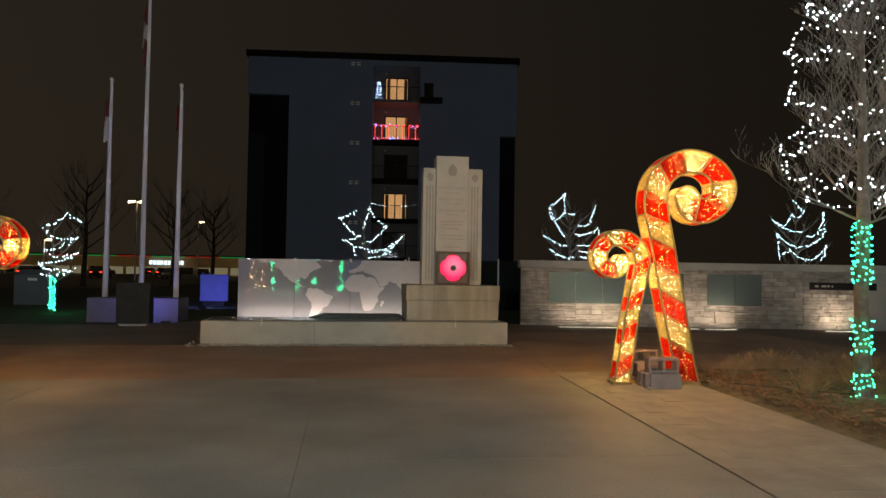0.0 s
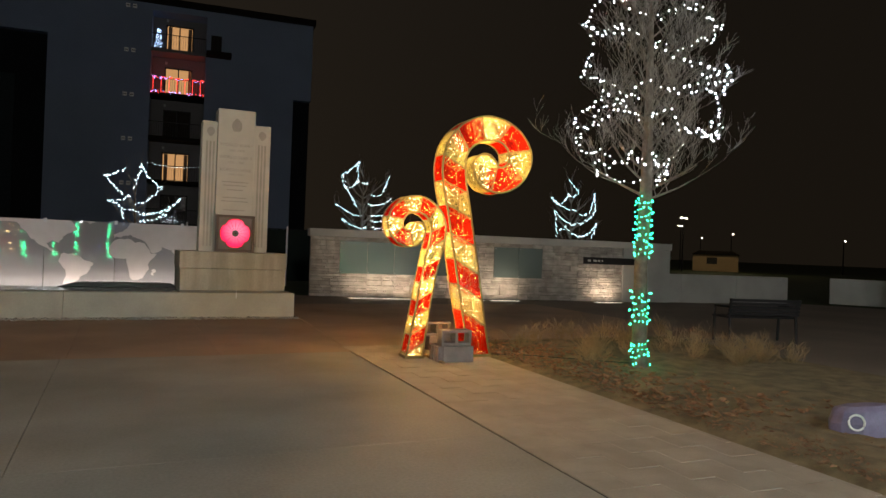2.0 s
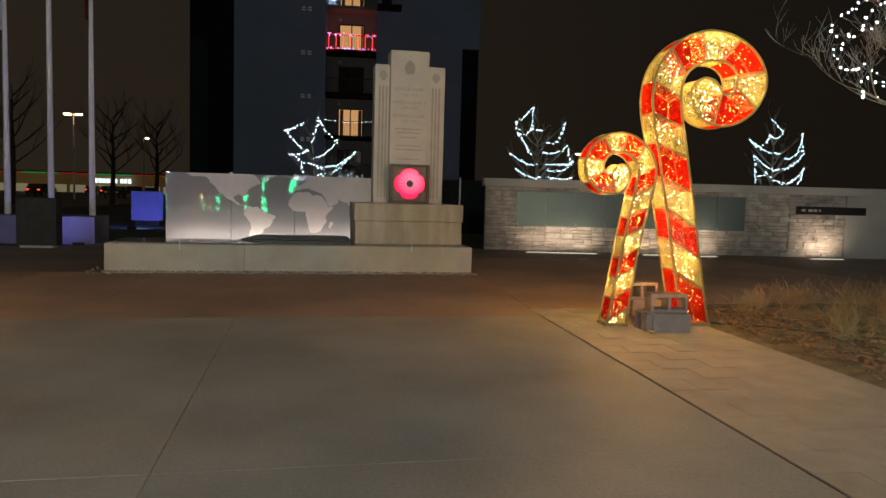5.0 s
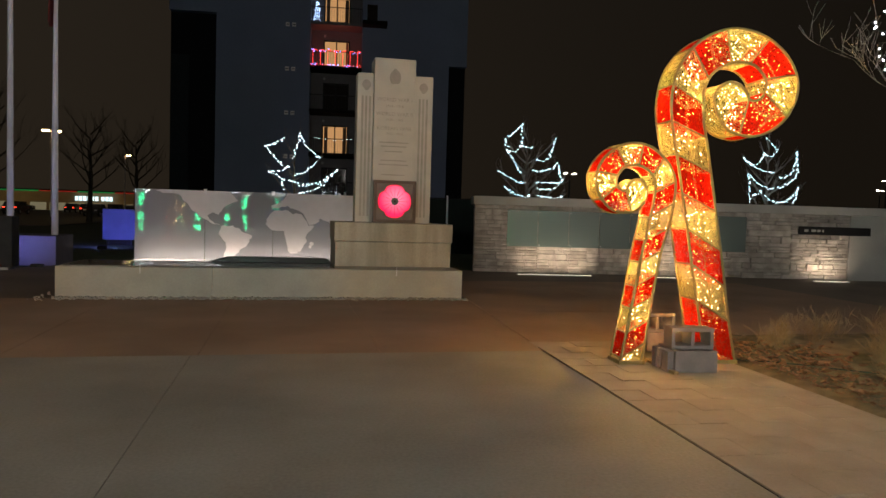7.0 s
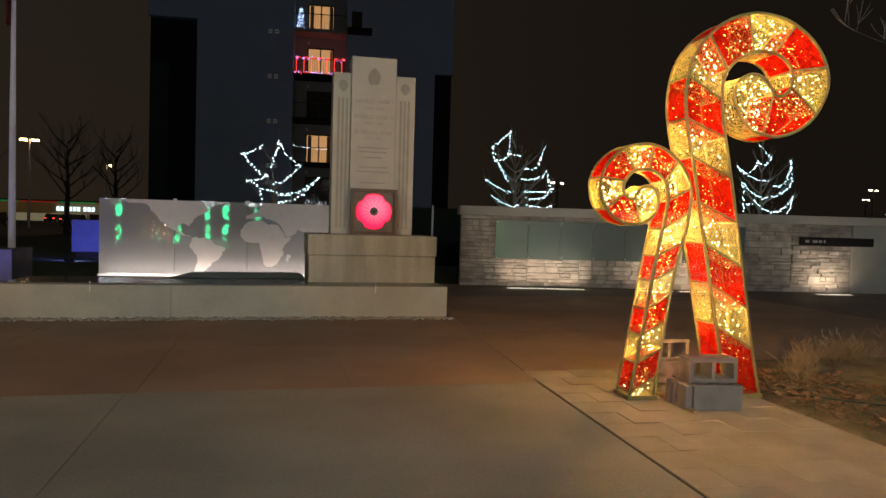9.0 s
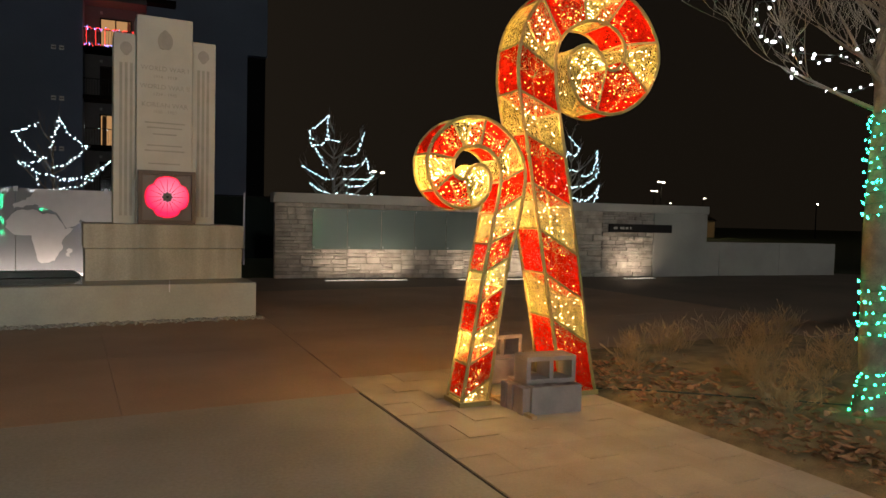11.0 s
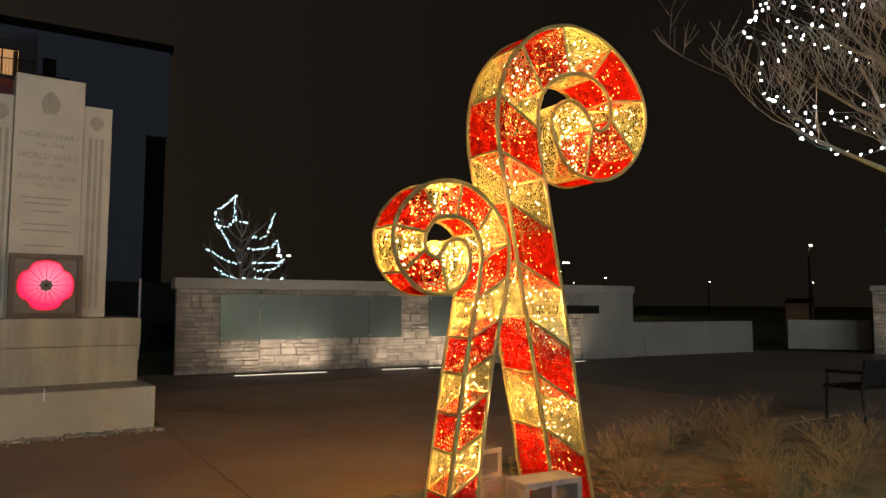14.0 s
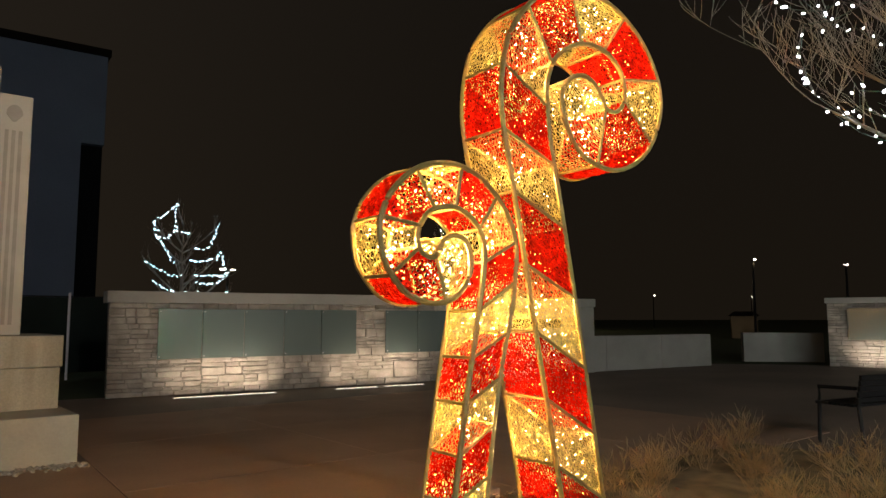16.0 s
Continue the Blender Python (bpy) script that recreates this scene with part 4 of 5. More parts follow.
garden_tree(pose(18.0, 26.2, 0.0), 33, 4.4, (
    (-0.17, 4.59, 0.18, 4.12, 0.05), (0.18, 4.12, -0.13, 4.0, 0.2), (-0.13, 4.0, -1.07, 3.75, 0.3), (-1.07, 3.75, 0.23, 3.31, 0.16), (1.08, 4.06, 0.36, 3.11, 0.31), (-1.04, 3.16, 0.1, 2.71, 0.22),
    (0.1, 2.71, 1.08, 3.38, 0.17), (1.08, 4.06, 1.08, 3.38, 0.0), (-1.04, 3.16, -0.78, 2.15, 0.0), (-0.72, 2.37, -0.29, 2.56, 0.0), (-0.29, 2.56, 0.34, 2.19, 0.12), (1.32, 2.76, 0.34, 2.19, 0.14),
    (1.32, 2.76, 0.83, 2.13, 0.09)))
garden_tree(pose(-9.28, 24.04, 0.0), 34, 3.1, (
    (0.4, 3.15, -0.27, 2.73, 0.08), (0.4, 3.15, 0.88, 2.91, 0.08), (-0.3, 2.64, 0.68, 2.39, 0.17), (0.68, 2.39, -0.16, 1.92, 0.1), (-0.16, 1.92, 0.81, 1.9, 0.17), (0.81, 1.9, -0.4, 1.55, 0.12),
    (-0.4, 1.55, 0.71, 1.39, 0.17), (-0.39, 1.19, 0.62, 1.33, 0.1)), True)


def far_tree(at, seed, tall):
    rr = random.Random(seed)
    th = thing("far_tree", at, "dark bare tree against the night sky", "tree", "bare trees round the car park")
    tr, cr, tips = Shape(), Shape(), []
    tr.tube([(0, 0, 0), (0.1, 0, tall * 0.4), (0, 0.1, tall * 0.8)], [0.22, 0.15, 0.04], 7)
    part("trunk", tr, FARBARK, th)
    for k in range(14):
        a = k * 2.4
        branch(cr, tips, (0.05, 0, tall * (0.3 + 0.04 * k)), (math.cos(a), math.sin(a), 0.7), tall * 0.36 * (1 - 0.03 * k), 0.07, 3, rr, 0.6, 0.35)
    part("crown", cr, FARBARK, th)
    return th


for x, y, s, t in ((-19.5, 56, 41, 9), (-14.0, 60, 42, 8), (-12.0, 66, 43, 8), (-34, 70, 44, 9)):
    far_tree(pose(x, y, 0), s, t)

# ---------------------------------------------------------------- flagpoles and boxes on the west side
tagged(part("flag_planter", Shape().soft_box(-6.86, -4.50, 20.08, 21.35, -0.06, 0.62, 0.02), material("lavender_grey_concrete", (0.13, 0.125, 0.16), 0.8, vary=0.15, scale=2, bump=0.15, spec=0.2), None, "wide low concrete block at the foot of the flagpoles", bevel=0.01), category="planter")
kiosk = thing("dark_kiosk", (-5.21, 18.62, -0.02), "dark upright kiosk on a pale concrete foot", "kiosk")
part("foot", Shape().box(-0.33, 0.33, -0.2, 0.2, -0.05, 0.06), WALLCON, kiosk, "pale concrete foot", bevel=0.01)
part("body", Shape().box(-0.40, 0.40, -0.2, 0.2, 0.06, 1.08), material("charcoal_panel", (0.03, 0.032, 0.036), 0.7, bump=0.1, spec=0.2), kiosk, bevel=0.02)


def flagpole(x, y, z0, tall, cloth):
    th = thing("flagpole", (x, y, z0), "tall white flagpole with a limp flag", "flagpole", "flagpoles")
    part("pole", Shape().tube([(0, 0, 0), (0, 0, tall * 0.5), (0, 0, tall)], [0.075, 0.062, 0.035], 12), STEELPOLE, th, smooth=True)
    part("finial", Shape().lathe([(0.0, 0), (0.05, 0.03), (0.06, 0.07), (0.04, 0.12), (0.0, 0.14)], 10, (0, 0, tall)), STEELPOLE, th, smooth=True)
    part("halyard", Shape().tube([(0.07, -0.06, 1.0), (0.06, -0.06, tall - 0.1)], 0.006, 4), FLAGWHITE, th)
    rr = random.Random(int(x * 100))
    for k, mat in enumerate(cloth):
        sh = Shape()
        top, h = tall - 0.55 - k * 0.45, 0.5
        n = 9
        pts = []
        for i in range(n):
            a = i / (n - 1)
            for zz in (top, top - h - 0.25 * a):
                pts.append((-0.04 - 0.055 * abs(math.sin(a * 9)) * (0.6 + 0.4 * (zz < top)), -0.09 + 0.16 * math.sin(a * 11 + k), zz + rr.uniform(-0.02, 0.02)))
        sh.poly(pts, [(2 * i, 2 * i + 1, 2 * i + 3, 2 * i + 2) for i in range(n - 1)])
        ob = part("flag", sh, mat, th, "limp hanging cloth")
        so = ob.modifiers.new("thick", "SOLIDIFY")
        so.thickness = 0.006
    return th


flagpole(-6.60, 20.7, 0.61, 6.02, (FLAGRED, FLAGWHITE))
flagpole(-5.67, 20.8, 0.61, 8.73, (FLAGRED, FLAGWHITE, FLAGRED))
flagpole(-4.71, 20.7, 0.61, 5.96, (FLAGRED,))

board = thing("interpretive_sign", (-5.25, 29.5, -0.05), "blue-lit notice board on two dark legs", "sign")
part("board", Shape().box(-0.55, 0.55, 0, 0.06, 0.19, 1.26), SIGNPANEL, board, "blue board face", bevel=0.01)
for x in (-0.38, 0.36):
    part("leg", Shape().box(x - 0.03, x + 0.03, 0.0, 0.05, -0.05, 0.19), DARKMETAL, board)
part("skirt", Shape().box(-0.40, 0.40, 0.02, 0.05, 0.0, 0.188), DARKMETAL, board)
spot = area_lamp("blue_flood", look((-5.2, 27.0, 0.12), (-5.25, 29.5, 1.0)), 40, (0.22, 0.25, 1.0), 0.2, 0.1)
area_lamp("blue_flood", look((-5.2, 19.2, 0.10), (-5.5, 20.7, 4.0)), 24, (0.36, 0.34, 1.0), 0.3, 0.1)
for p, turn in (((-5.2, 26.95, -0.03), 0), ((-4.6, 19.2, -0.03), 10)):
    fl = thing("flood_light", pose(*p, 0, 0, turn), "small black flood light on the ground", "light", "flood lights")
    part("housing", Shape().soft_box(-0.12, 0.12, -0.05, 0.05, 0.0, 0.09, 0.015), DARKMETAL, fl)
    part("bracket", Shape().box(-0.14, 0.14, -0.012, 0.012, -0.02, 0.05), DARKMETAL, fl)

shed = thing("utility_cabin", (-12.0, 29.6, 0), "small grey plastic cabin with a rounded roof", "cabin")
part("body", Shape().soft_box(-0.62, 0.62, -0.5, 0.5, -0.05, 1.30, 0.2), SHED, shed)
part("door", Shape().box(-0.42, 0.42, -0.53, -0.50, 0.1, 1.05), SHED, shed)
part("label_plate", Shape().box(-0.12, 0.22, -0.537, -0.531, 0.88, 0.98), WHITEPAINT, shed)

fence = thing("screen_fence", (2.2, 24.6, 0, 0, 0, 0), "dark windscreened fence between steel posts", "fence")
for i in range(3):
    part("screen", Shape().box(i * 1.6 + 0.03, i * 1.6 + 1.57, 0, 0.02, 0.12, 1.84), FENCEM, fence)
for i in range(4):
    part("post", Shape().tube([(i * 1.6, 0.01, -0.05), (i * 1.6, 0.01, 1.95)], 0.03, 8), STEELPOLE, fence)
part("rail", Shape().tube([(0, 0.01, 1.86), (4.8, 0.01, 1.86)], 0.02, 6), DARKMETAL, fence)


# ---------------------------------------------------------------- apartment building
BLD = pose(-7.42, 53.0, 0, 0, 0, -4.5)


def apartment():
    th = thing("apartment_building", BLD, "six-storey apartment block with blue-grey cladding and a stack of balconies", "building")
    W, H, D = 20.0, 17.22, 16.0
    # front wall left and right of the balcony recess
    part("wall", Shape().box(3.02, 9.2, 0, D, 0, H), CLAD, th)
    part("wall", Shape().box(12.7, 18.75, 0, D, 0, H), CLAD, th)
    part("wall", Shape().box(18.75, W, 0, D, 11.75, H), CLAD, th)
    part("wall", Shape().box(0, 3.02, 0, D, 14.42, H), CLAD, th)
    part("wall", Shape().box(9.2, 12.7, 0, D, 16.8, H), CLAD, th)
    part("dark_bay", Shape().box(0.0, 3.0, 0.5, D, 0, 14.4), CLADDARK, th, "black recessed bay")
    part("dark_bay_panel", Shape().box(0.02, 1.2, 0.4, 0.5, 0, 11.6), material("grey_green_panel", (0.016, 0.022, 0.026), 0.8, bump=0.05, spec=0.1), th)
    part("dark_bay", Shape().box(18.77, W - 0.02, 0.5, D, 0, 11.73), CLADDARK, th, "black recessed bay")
    part("recess_wall", Shape().box(9.2, 12.7, 1.6, D, 0, 16.8), BALCWALL, th)
    part("parapet", Shape().box(-0.15, W + 0.15, -0.25, D, H, H + 0.42), ROOFEDGE, th, "dark overhanging roof edge")
    for k in range(6):
        z = 14.2 - 2.96 * k
        if z < -1:
            break
        part("balcony_floor", Shape().box(9.21, 12.69, -0.15, 1.6, z - 0.16, z + 0.06), ROOFEDGE if k else BALCWALL, th)
        rail = part("railing", Shape().box(9.22, 12.68, -0.12, -0.09, z + 1.0, z + 1.05), DARKMETAL, th)
        for j in range(24):
            part("baluster", Shape().box(9.25 + j * 0.149, 9.265 + j * 0.149, -0.112, -0.098, z + 0.06, z + 1.0), DARKMETAL, rail)
        win = part("window", Shape().box(10.05, 11.85, 1.5, 1.6, z + 0.08, z + 2.12), DARKMETAL, th, "sliding glass balcony door")
        lit = k in (0, 1, 3)
        for a, b in ((10.13, 10.90), (10.98, 11.77)):
            part("pane", Shape().box(a, b, 1.47, 1.499, z + 0.15, z + 2.02), ROOMLIGHT if lit else WINDOWGLASS, win, "warm lit pane" if lit else "dark pane")
        if lit:
            for a in ((10.2, 10.45), (11.5, 11.75)) if k != 1 else ((11.6, 11.76),):
                part("curtain", Shape().box(a[0], a[1], 1.455, 1.468, z + 0.15, z + 2.0), material("brown_curtain", (0.20, 0.11, 0.06), 0.9, bump=0.1), win)
        part("wall_lamp", Shape().box(10.05, 10.2, 1.45, 1.599, z + 2.35, z + 2.5), WALLCON, th)
    for k in range(5):
        z = 16.75 - 2.96 * k
        for dx in (0, 0.42):
            vent = part("vent", Shape().box(7.55 + dx, 7.80 + dx, -0.05, 0.0, z, z + 0.26), WHITEPAINT, th, "small pale wall vent")
            part("louvre", Shape().box(7.58 + dx, 7.77 + dx, -0.06, -0.05, z + 0.10, z + 0.15), CLADDARK, vent)
    part("side_window", Shape().box(13.0, 13.7, -0.04, 0.0, 14.35, 15.6), WINDOWGLASS, th, "dark narrow window")
    part("ledge", Shape().box(12.7, 14.35, -0.9, 0.0, 14.05, 14.33), ROOFEDGE, th, "dark projecting ledge")
    return th


apartment()


def on_building(x, y, z):
    return BLD @ Vector((x, y, z))


rb = random.Random(9)
dec = thing("balcony_garland", BLD @ pose(9.25, -0.15, 11.24), "red and coloured string lights on a balcony railing", "string lights")
reds, blues = Shape(), Shape()
for j in range(7):
    x0 = 0.15 + j * 0.5
    for q in range(18):
        reds.bead((x0 + (0.0 if q < 12 else (q - 12) * 0.04), 0, 0.15 + min(q, 12) * 0.075 + (0.03 if q > 12 else 0)), 0.035)
for j in range(120):
    (reds if rb.random() < 0.6 else blues).bead((rb.uniform(0, 3.4), rb.uniform(-0.02, 0.02), rb.choice((0.08, 1.02)) + rb.gauss(0, 0.05)), 0.03)
tagged(part("red_bulb_run", reds, BULB_RED, dec, "red bulbs in the shape of candy canes"), kind="stuff")
tagged(part("blue_bulb_run", blues, BULB_BLUE, dec), kind="stuff")
point_lamp("garland_light", on_building(11.0, 0.3, 11.9), 60, (1.0, 0.15, 0.12), 0.4)
bt = thing("balcony_tree", BLD @ pose(9.6, 0.8, 14.3), "small balcony tree of blue-white lights", "light tree")
bl = Shape()
for j in range(90):
    z = rb.random()
    bl.bead((rb.uniform(-1, 1) * 0.32 * (1 - z * 0.7), rb.uniform(-0.1, 0.1), z * 1.5), 0.028)
part("bulbs", bl, glow("icy_led", (0.45, 0.65, 1.0), 5), bt)
gr = thing("balcony_string", BLD @ pose(9.25, -0.14, 5.3), "string of white bulbs sagging along a balcony railing", "string lights")
gs = Shape()
for j in range(34):
    gs.bead((j * 0.1, 0, 1.15 - 0.18 * math.sin(j * 0.1 / 3.4 * math.pi)), 0.011)
part("bulbs", gs, BULB_FAR, gr)

# ---------------------------------------------------------------- shops, cars and street lamps
shop = thing("shop_row", (-95, 180, 0), "long low row of shops with a lit sign and coloured lights", "building")
part("wall", Shape().box(0, 75, 0, 20, -0.6, 4.2), STOREWALL, shop, "lit ochre shop front")
part("roof_edge", Shape().box(-0.3, 75.3, -0.8, 20, 4.2, 4.7), ROOFEDGE, shop)
for i in range(18):
    part("shop_window", Shape().box(1 + i * 4.1, 4.4 + i * 4.1, -0.05, 0, -0.2, 1.7), STOREGLASS if i % 5 != 3 else WINDOWGLASS, shop, "lit shop window")
ROOFRED, ROOFGREEN = glow("roof_light_red", (1, 0.05, 0.03), 0.25), glow("roof_light_green", (0.03, 1, 0.2), 0.2)
for i in range(37):
    part("roof_light", Shape().box(i * 2, i * 2 + 1.9, -0.95, -0.82, 4.2, 4.4), ROOFRED if (i // 4) % 2 else ROOFGREEN, shop)
for i in range(9):
    part("sign_letter", Shape().box(47.6 + i * 0.85 + (0.5 if i > 5 else 0), 48.25 + i * 0.85 + (0.5 if i > 5 else 0), -1.0, -0.85, 2.3, 3.3), STORESIGN, shop, "glowing plain sign block")
for x in (-80, -60, -42, -26):
    point_lamp("shop_light", (x, 172, 4.0), 420, (1.0, 0.75, 0.35), 0.5)


def car(at, paint, label):
    th = thing("car", at, label, "car", "parked cars")
    body = Shape().prism([(-2.1, 0.35), (2.1, 0.35), (2.15, 0.7), (2.0, 0.95), (1.1, 1.02), (0.5, 1.45), (-1.2, 1.48), (-1.8, 1.0), (-2.15, 0.9)], -0.85, 0.85)
    part("body", body, paint, th, bevel=0.06)
    part("side_window", Shape().prism([(-1.5, 1.0), (0.85, 1.0), (0.45, 1.38), (-1.15, 1.40)], -0.865, -0.852), WINDOWGLASS, th)
    for x in (-1.35, 1.35):
        for y in (-0.8, 0.8):
            w = part("wheel", Shape().tube([(x, y - 0.1, 0.33), (x, y + 0.1, 0.33)], 0.33, 14), TYRE, th)
            part("rim", Shape().tube([(x, y - 0.11, 0.33), (x, y + 0.11, 0.33)], 0.2, 10), STEELPOLE, w)
    for y in (-0.6, 0.6):
        part("tail_light", Shape().box(-2.17, -2.10, y - 0.15, y + 0.15, 0.75, 0.88), TAIL, th)
        part("headlight", Shape().box(2.06, 2.16, y - 0.15, y + 0.15, 0.68, 0.8), COOLLAMP if random.random() < 0.15 else WHITEPAINT, th)
    return th


rc = random.Random(12)
for i in range(16):
    car(pose(-66 + i * 2.9 + rc.uniform(-0.6, 0.6), 95 + 18 * (i % 3) + rc.uniform(-1, 1), 0, 0, 0, rc.choice((0, 90, 180, 270))), CARPAINT, "parked car, dark in the night car park")


def street_lamp(at, tall, lens, heads=1, size=0.55):
    th = thing("street_lamp", at, "tall slim street lamp with a glowing head", "street lamp", "street lamps")
    part("pole", Shape().tube([(0, 0, 0), (0, 0, tall)], [0.10, 0.06], 8), DARKMETAL if lens is COOLLAMP else STEELPOLE, th)
    for k in range(heads):
        a = k * math.pi
        x = 0.55 * math.cos(a)
        part("arm", Shape().tube([(0, 0, tall - 0.05), (x, 0, tall + 0.05)], 0.04, 6), DARKMETAL, th)
        head = part("head", Shape().soft_box(x - 0.35 * size, x + 0.35 * size, -0.18 * size, 0.18 * size, tall, tall + 0.16 * size, 0.05 * size), DARKMETAL, th)
        part("lens", Shape().soft_box(x - 0.28 * size, x + 0.28 * size, -0.22 * size, 0.14 * size, tall - 0.14 * size, tall - 0.002, 0.03 * size), lens, head, "glowing lens")
    return th


for x, y, t, n in ((-23.4, 82.7, 8.9, 2), (-23.7, 117.3, 9.0, 1), (-35.9, 90, 4.7, 1)):
    street_lamp(pose(x, y, 0), t, SODIUM, n, 1.05)
for x, y, t, n in ((57.6, 61.2, 6.0, 2), (71.5, 76.3, 6.0, 2), (101.8, 103.1, 5.6, 1), (86.7, 81.5, 5.6, 1), (45.8, 28.4, 5.2, 1), (90.5, 65.5, 4.7, 1), (110.6, 61.0, 4.85, 1), (48.3, 23.8, 4.7, 1), (25.3, 63, 5.5, 2)):
    street_lamp(pose(x, y, 0, 0, 0, 20), t, COOLLAMP, n)
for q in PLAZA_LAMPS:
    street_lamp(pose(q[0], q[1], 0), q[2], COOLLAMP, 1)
hut = thing("far_house", (47.5, 30.0, 0, 0, 0, -60), "small ochre hut lit by a street lamp", "house")
part("wall", Shape().box(-0.8, 0.8, 0, 2, 0, 1.5), STOREWALL, hut)
part("roof", Shape().prism([(-0.95, 1.5), (0.95, 1.5), (0.6, 1.8), (-0.6, 1.8)], -0.2, 2.2), ROOFEDGE, hut)
villa = thing("far_house", (66.3, 64.8, 0, 0, 0, -45), "low ochre house lit by street lamps", "house")
part("wall", Shape().box(-2.6, 2.6, 0, 6, 0, 2.0), STOREWALL, villa)
part("roof", Shape().prism([(-2.8, 2.0), (2.8, 2.0), (2.0, 2.5), (-2.0, 2.5)], -0.4, 6.4), ROOFEDGE, villa)
part("window", Shape().box(-1.0, 0.2, -0.04, 0.0, 0.9, 1.7), DARKMETAL, villa)
point_lamp("house_light", (45.8, 28.3, 4.9), 14, (1.0, 0.75, 0.4), 0.2)
point_lamp("street_light", (62.0, 60.0, 5.0), 420, (1.0, 0.75, 0.4), 0.2)

# ---------------------------------------------------------------- bench, bed and shrubs
bench = thing("park_bench", pose(10.2, 9.5, 0, 0, 0, 166), "black metal park bench with a slatted back", "bench")
for i in range(5):
    part("seat_slat", Shape().box(-0.66, 0.66, -0.22 + i * 0.09, -0.15 + i * 0.09, 0.42, 0.45), DARKMETAL, bench)
for i in range(5):
    part("back_slat", Shape().box(-0.66, 0.66, 0.24 + i * 0.012, 0.27 + i * 0.012, 0.47 + i * 0.058, 0.518 + i * 0.058), DARKMETAL, bench)
for x in (-0.62, 0.62):
    part("leg", Shape().tube([(x, -0.22, 0), (x, -0.20, 0.42), (x, -0.2, 0.60), (x, 0.22, 0.61)], 0.022, 6), DARKMETAL, bench)
    part("leg", Shape().tube([(x, 0.28, 0), (x, 0.24, 0.42), (x, 0.29, 0.75)], 0.022, 6), DARKMETAL, bench)

bed = Shape()
nx, ny = 40, 60
rb2 = random.Random(2)
for j in range(ny + 1):
    for i in range(nx + 1):
        y = -2 + 12.6 * j / ny
        x0 = 4.505 + (y - 3.6) * 0.038
        x = x0 + (9.2 - x0) * (i / nx) ** 1.4
        edge_f = min(1, i / 4, (nx - i) / 3, j / 2, (ny - j) / 3)
        bed.v.append((x, y, -0.02 + 0.045 * edge_f + rb2.uniform(0, 0.03) * edge_f))
for j in range(ny):
    for i in range(nx):
        a = j * (nx + 1) + i
        bed.f.append((a, a + 1, a + nx + 2, a + nx + 1))
setting("ground_bed", bed, DIRT, "planting bed of thin turf and bark mulch", "planting bed", smooth=True)
ml = Shape()
for _ in range(2600):
    y = rb2.uniform(2, 10.4)
    x = 4.54 + (y - 3.6) * 0.038 + abs(rb2.gauss(0, 0.45))
    a, s = rb2.uniform(0, 6.3), rb2.uniform(0.012, 0.04)
    c, q = math.cos(a) * s, math.sin(a) * s
    z = 0.035 + rb2.uniform(0, 0.02)
    ml.poly([(x - c, y - q, z), (x + q * 0.3, y - c * 0.3, z + 0.012), (x + c, y + q, z + rb2.uniform(-0.01, 0.012)), (x - q * 0.3, y + c * 0.3, z + 0.004)], [(0, 1, 2, 3)])
tagged(part("bark_chips", ml, MULCH, None, "scattered bark chips along the edge of the bed"), category="bark mulch", kind="stuff")
lf = Shape()
for _ in range(420):
    y = rb2.uniform(5.0, 9.6)
    x = 4.75 + abs(rb2.gauss(0.45, 0.5))
    a, s = rb2.uniform(0, 6.3), rb2.uniform(0.03, 0.06)
    c, q = math.cos(a) * s, math.sin(a) * s
    z = 0.05 + rb2.uniform(0, 0.03)
    lf.poly([(x - c, y - q, z), (x + q * 0.6, y - c * 0.6, z + rb2.uniform(0, 0.03)), (x + c, y + q, z + 0.02), (x - q * 0.6, y + c * 0.6, z + rb2.uniform(0, 0.03)), (x, y, z - 0.008)],
            [(0, 1, 4), (1, 2, 4), (2, 3, 4), (3, 0, 4)])
tagged(part("fallen_leaves", lf, LEAF, None, "curled brown fallen leaves at the bed's edge"), category="leaves", kind="stuff")


def shrub(m, seed, tall, wide, stems):
    rr = random.Random(seed)
    th = thing("dry_shrub", m, "dry straw-coloured shrub, bare for the winter", "shrub", "dry shrubs in the bed")
    sh, tips = Shape(), []
    for _ in range(stems):
        a, lean = rr.uniform(0, 6.3), rr.uniform(0.2, 1.9)
        d = (math.cos(a) * lean, math.sin(a) * lean, 1)
        branch(sh, tips, (rr.gauss(0, 0.05), rr.gauss(0, 0.05), 0), d, tall * rr.uniform(0.5, 0.9), 0.0026, 2, rr, 0.75, 0.1)
    part("stem_clump", sh, DRYGRASS, th)
    return th


kinds = [shrub(pose(5.38, 9.15, 0.02), 51, 0.27, 0.4, 22), shrub(pose(5.55, 7.85, 0.02), 52, 0.24, 0.5, 22), shrub(pose(6.3, 8.75, 0.02), 53, 0.26, 0.5, 24)]
rs = random.Random(77)
for k in range(26):
    x, y = rs.uniform(5.9, 9.0), rs.uniform(7.3, 10.3)
    if (x - 6.05) ** 2 + (y - 7.55) ** 2 < 0.2:
        continue
    copy_thing(rs.choice(kinds), pose(x, y, 0.02, rs.uniform(-5, 5), rs.uniform(-5, 5), rs.uniform(0, 360)) @ Matrix.Diagonal((1, 1, 1, 1)))

rock = Shape()
ns = 12
prof = ((0.0, 1.0), (0.10, 1.02), (0.20, 0.9), (0.235, 0.62))
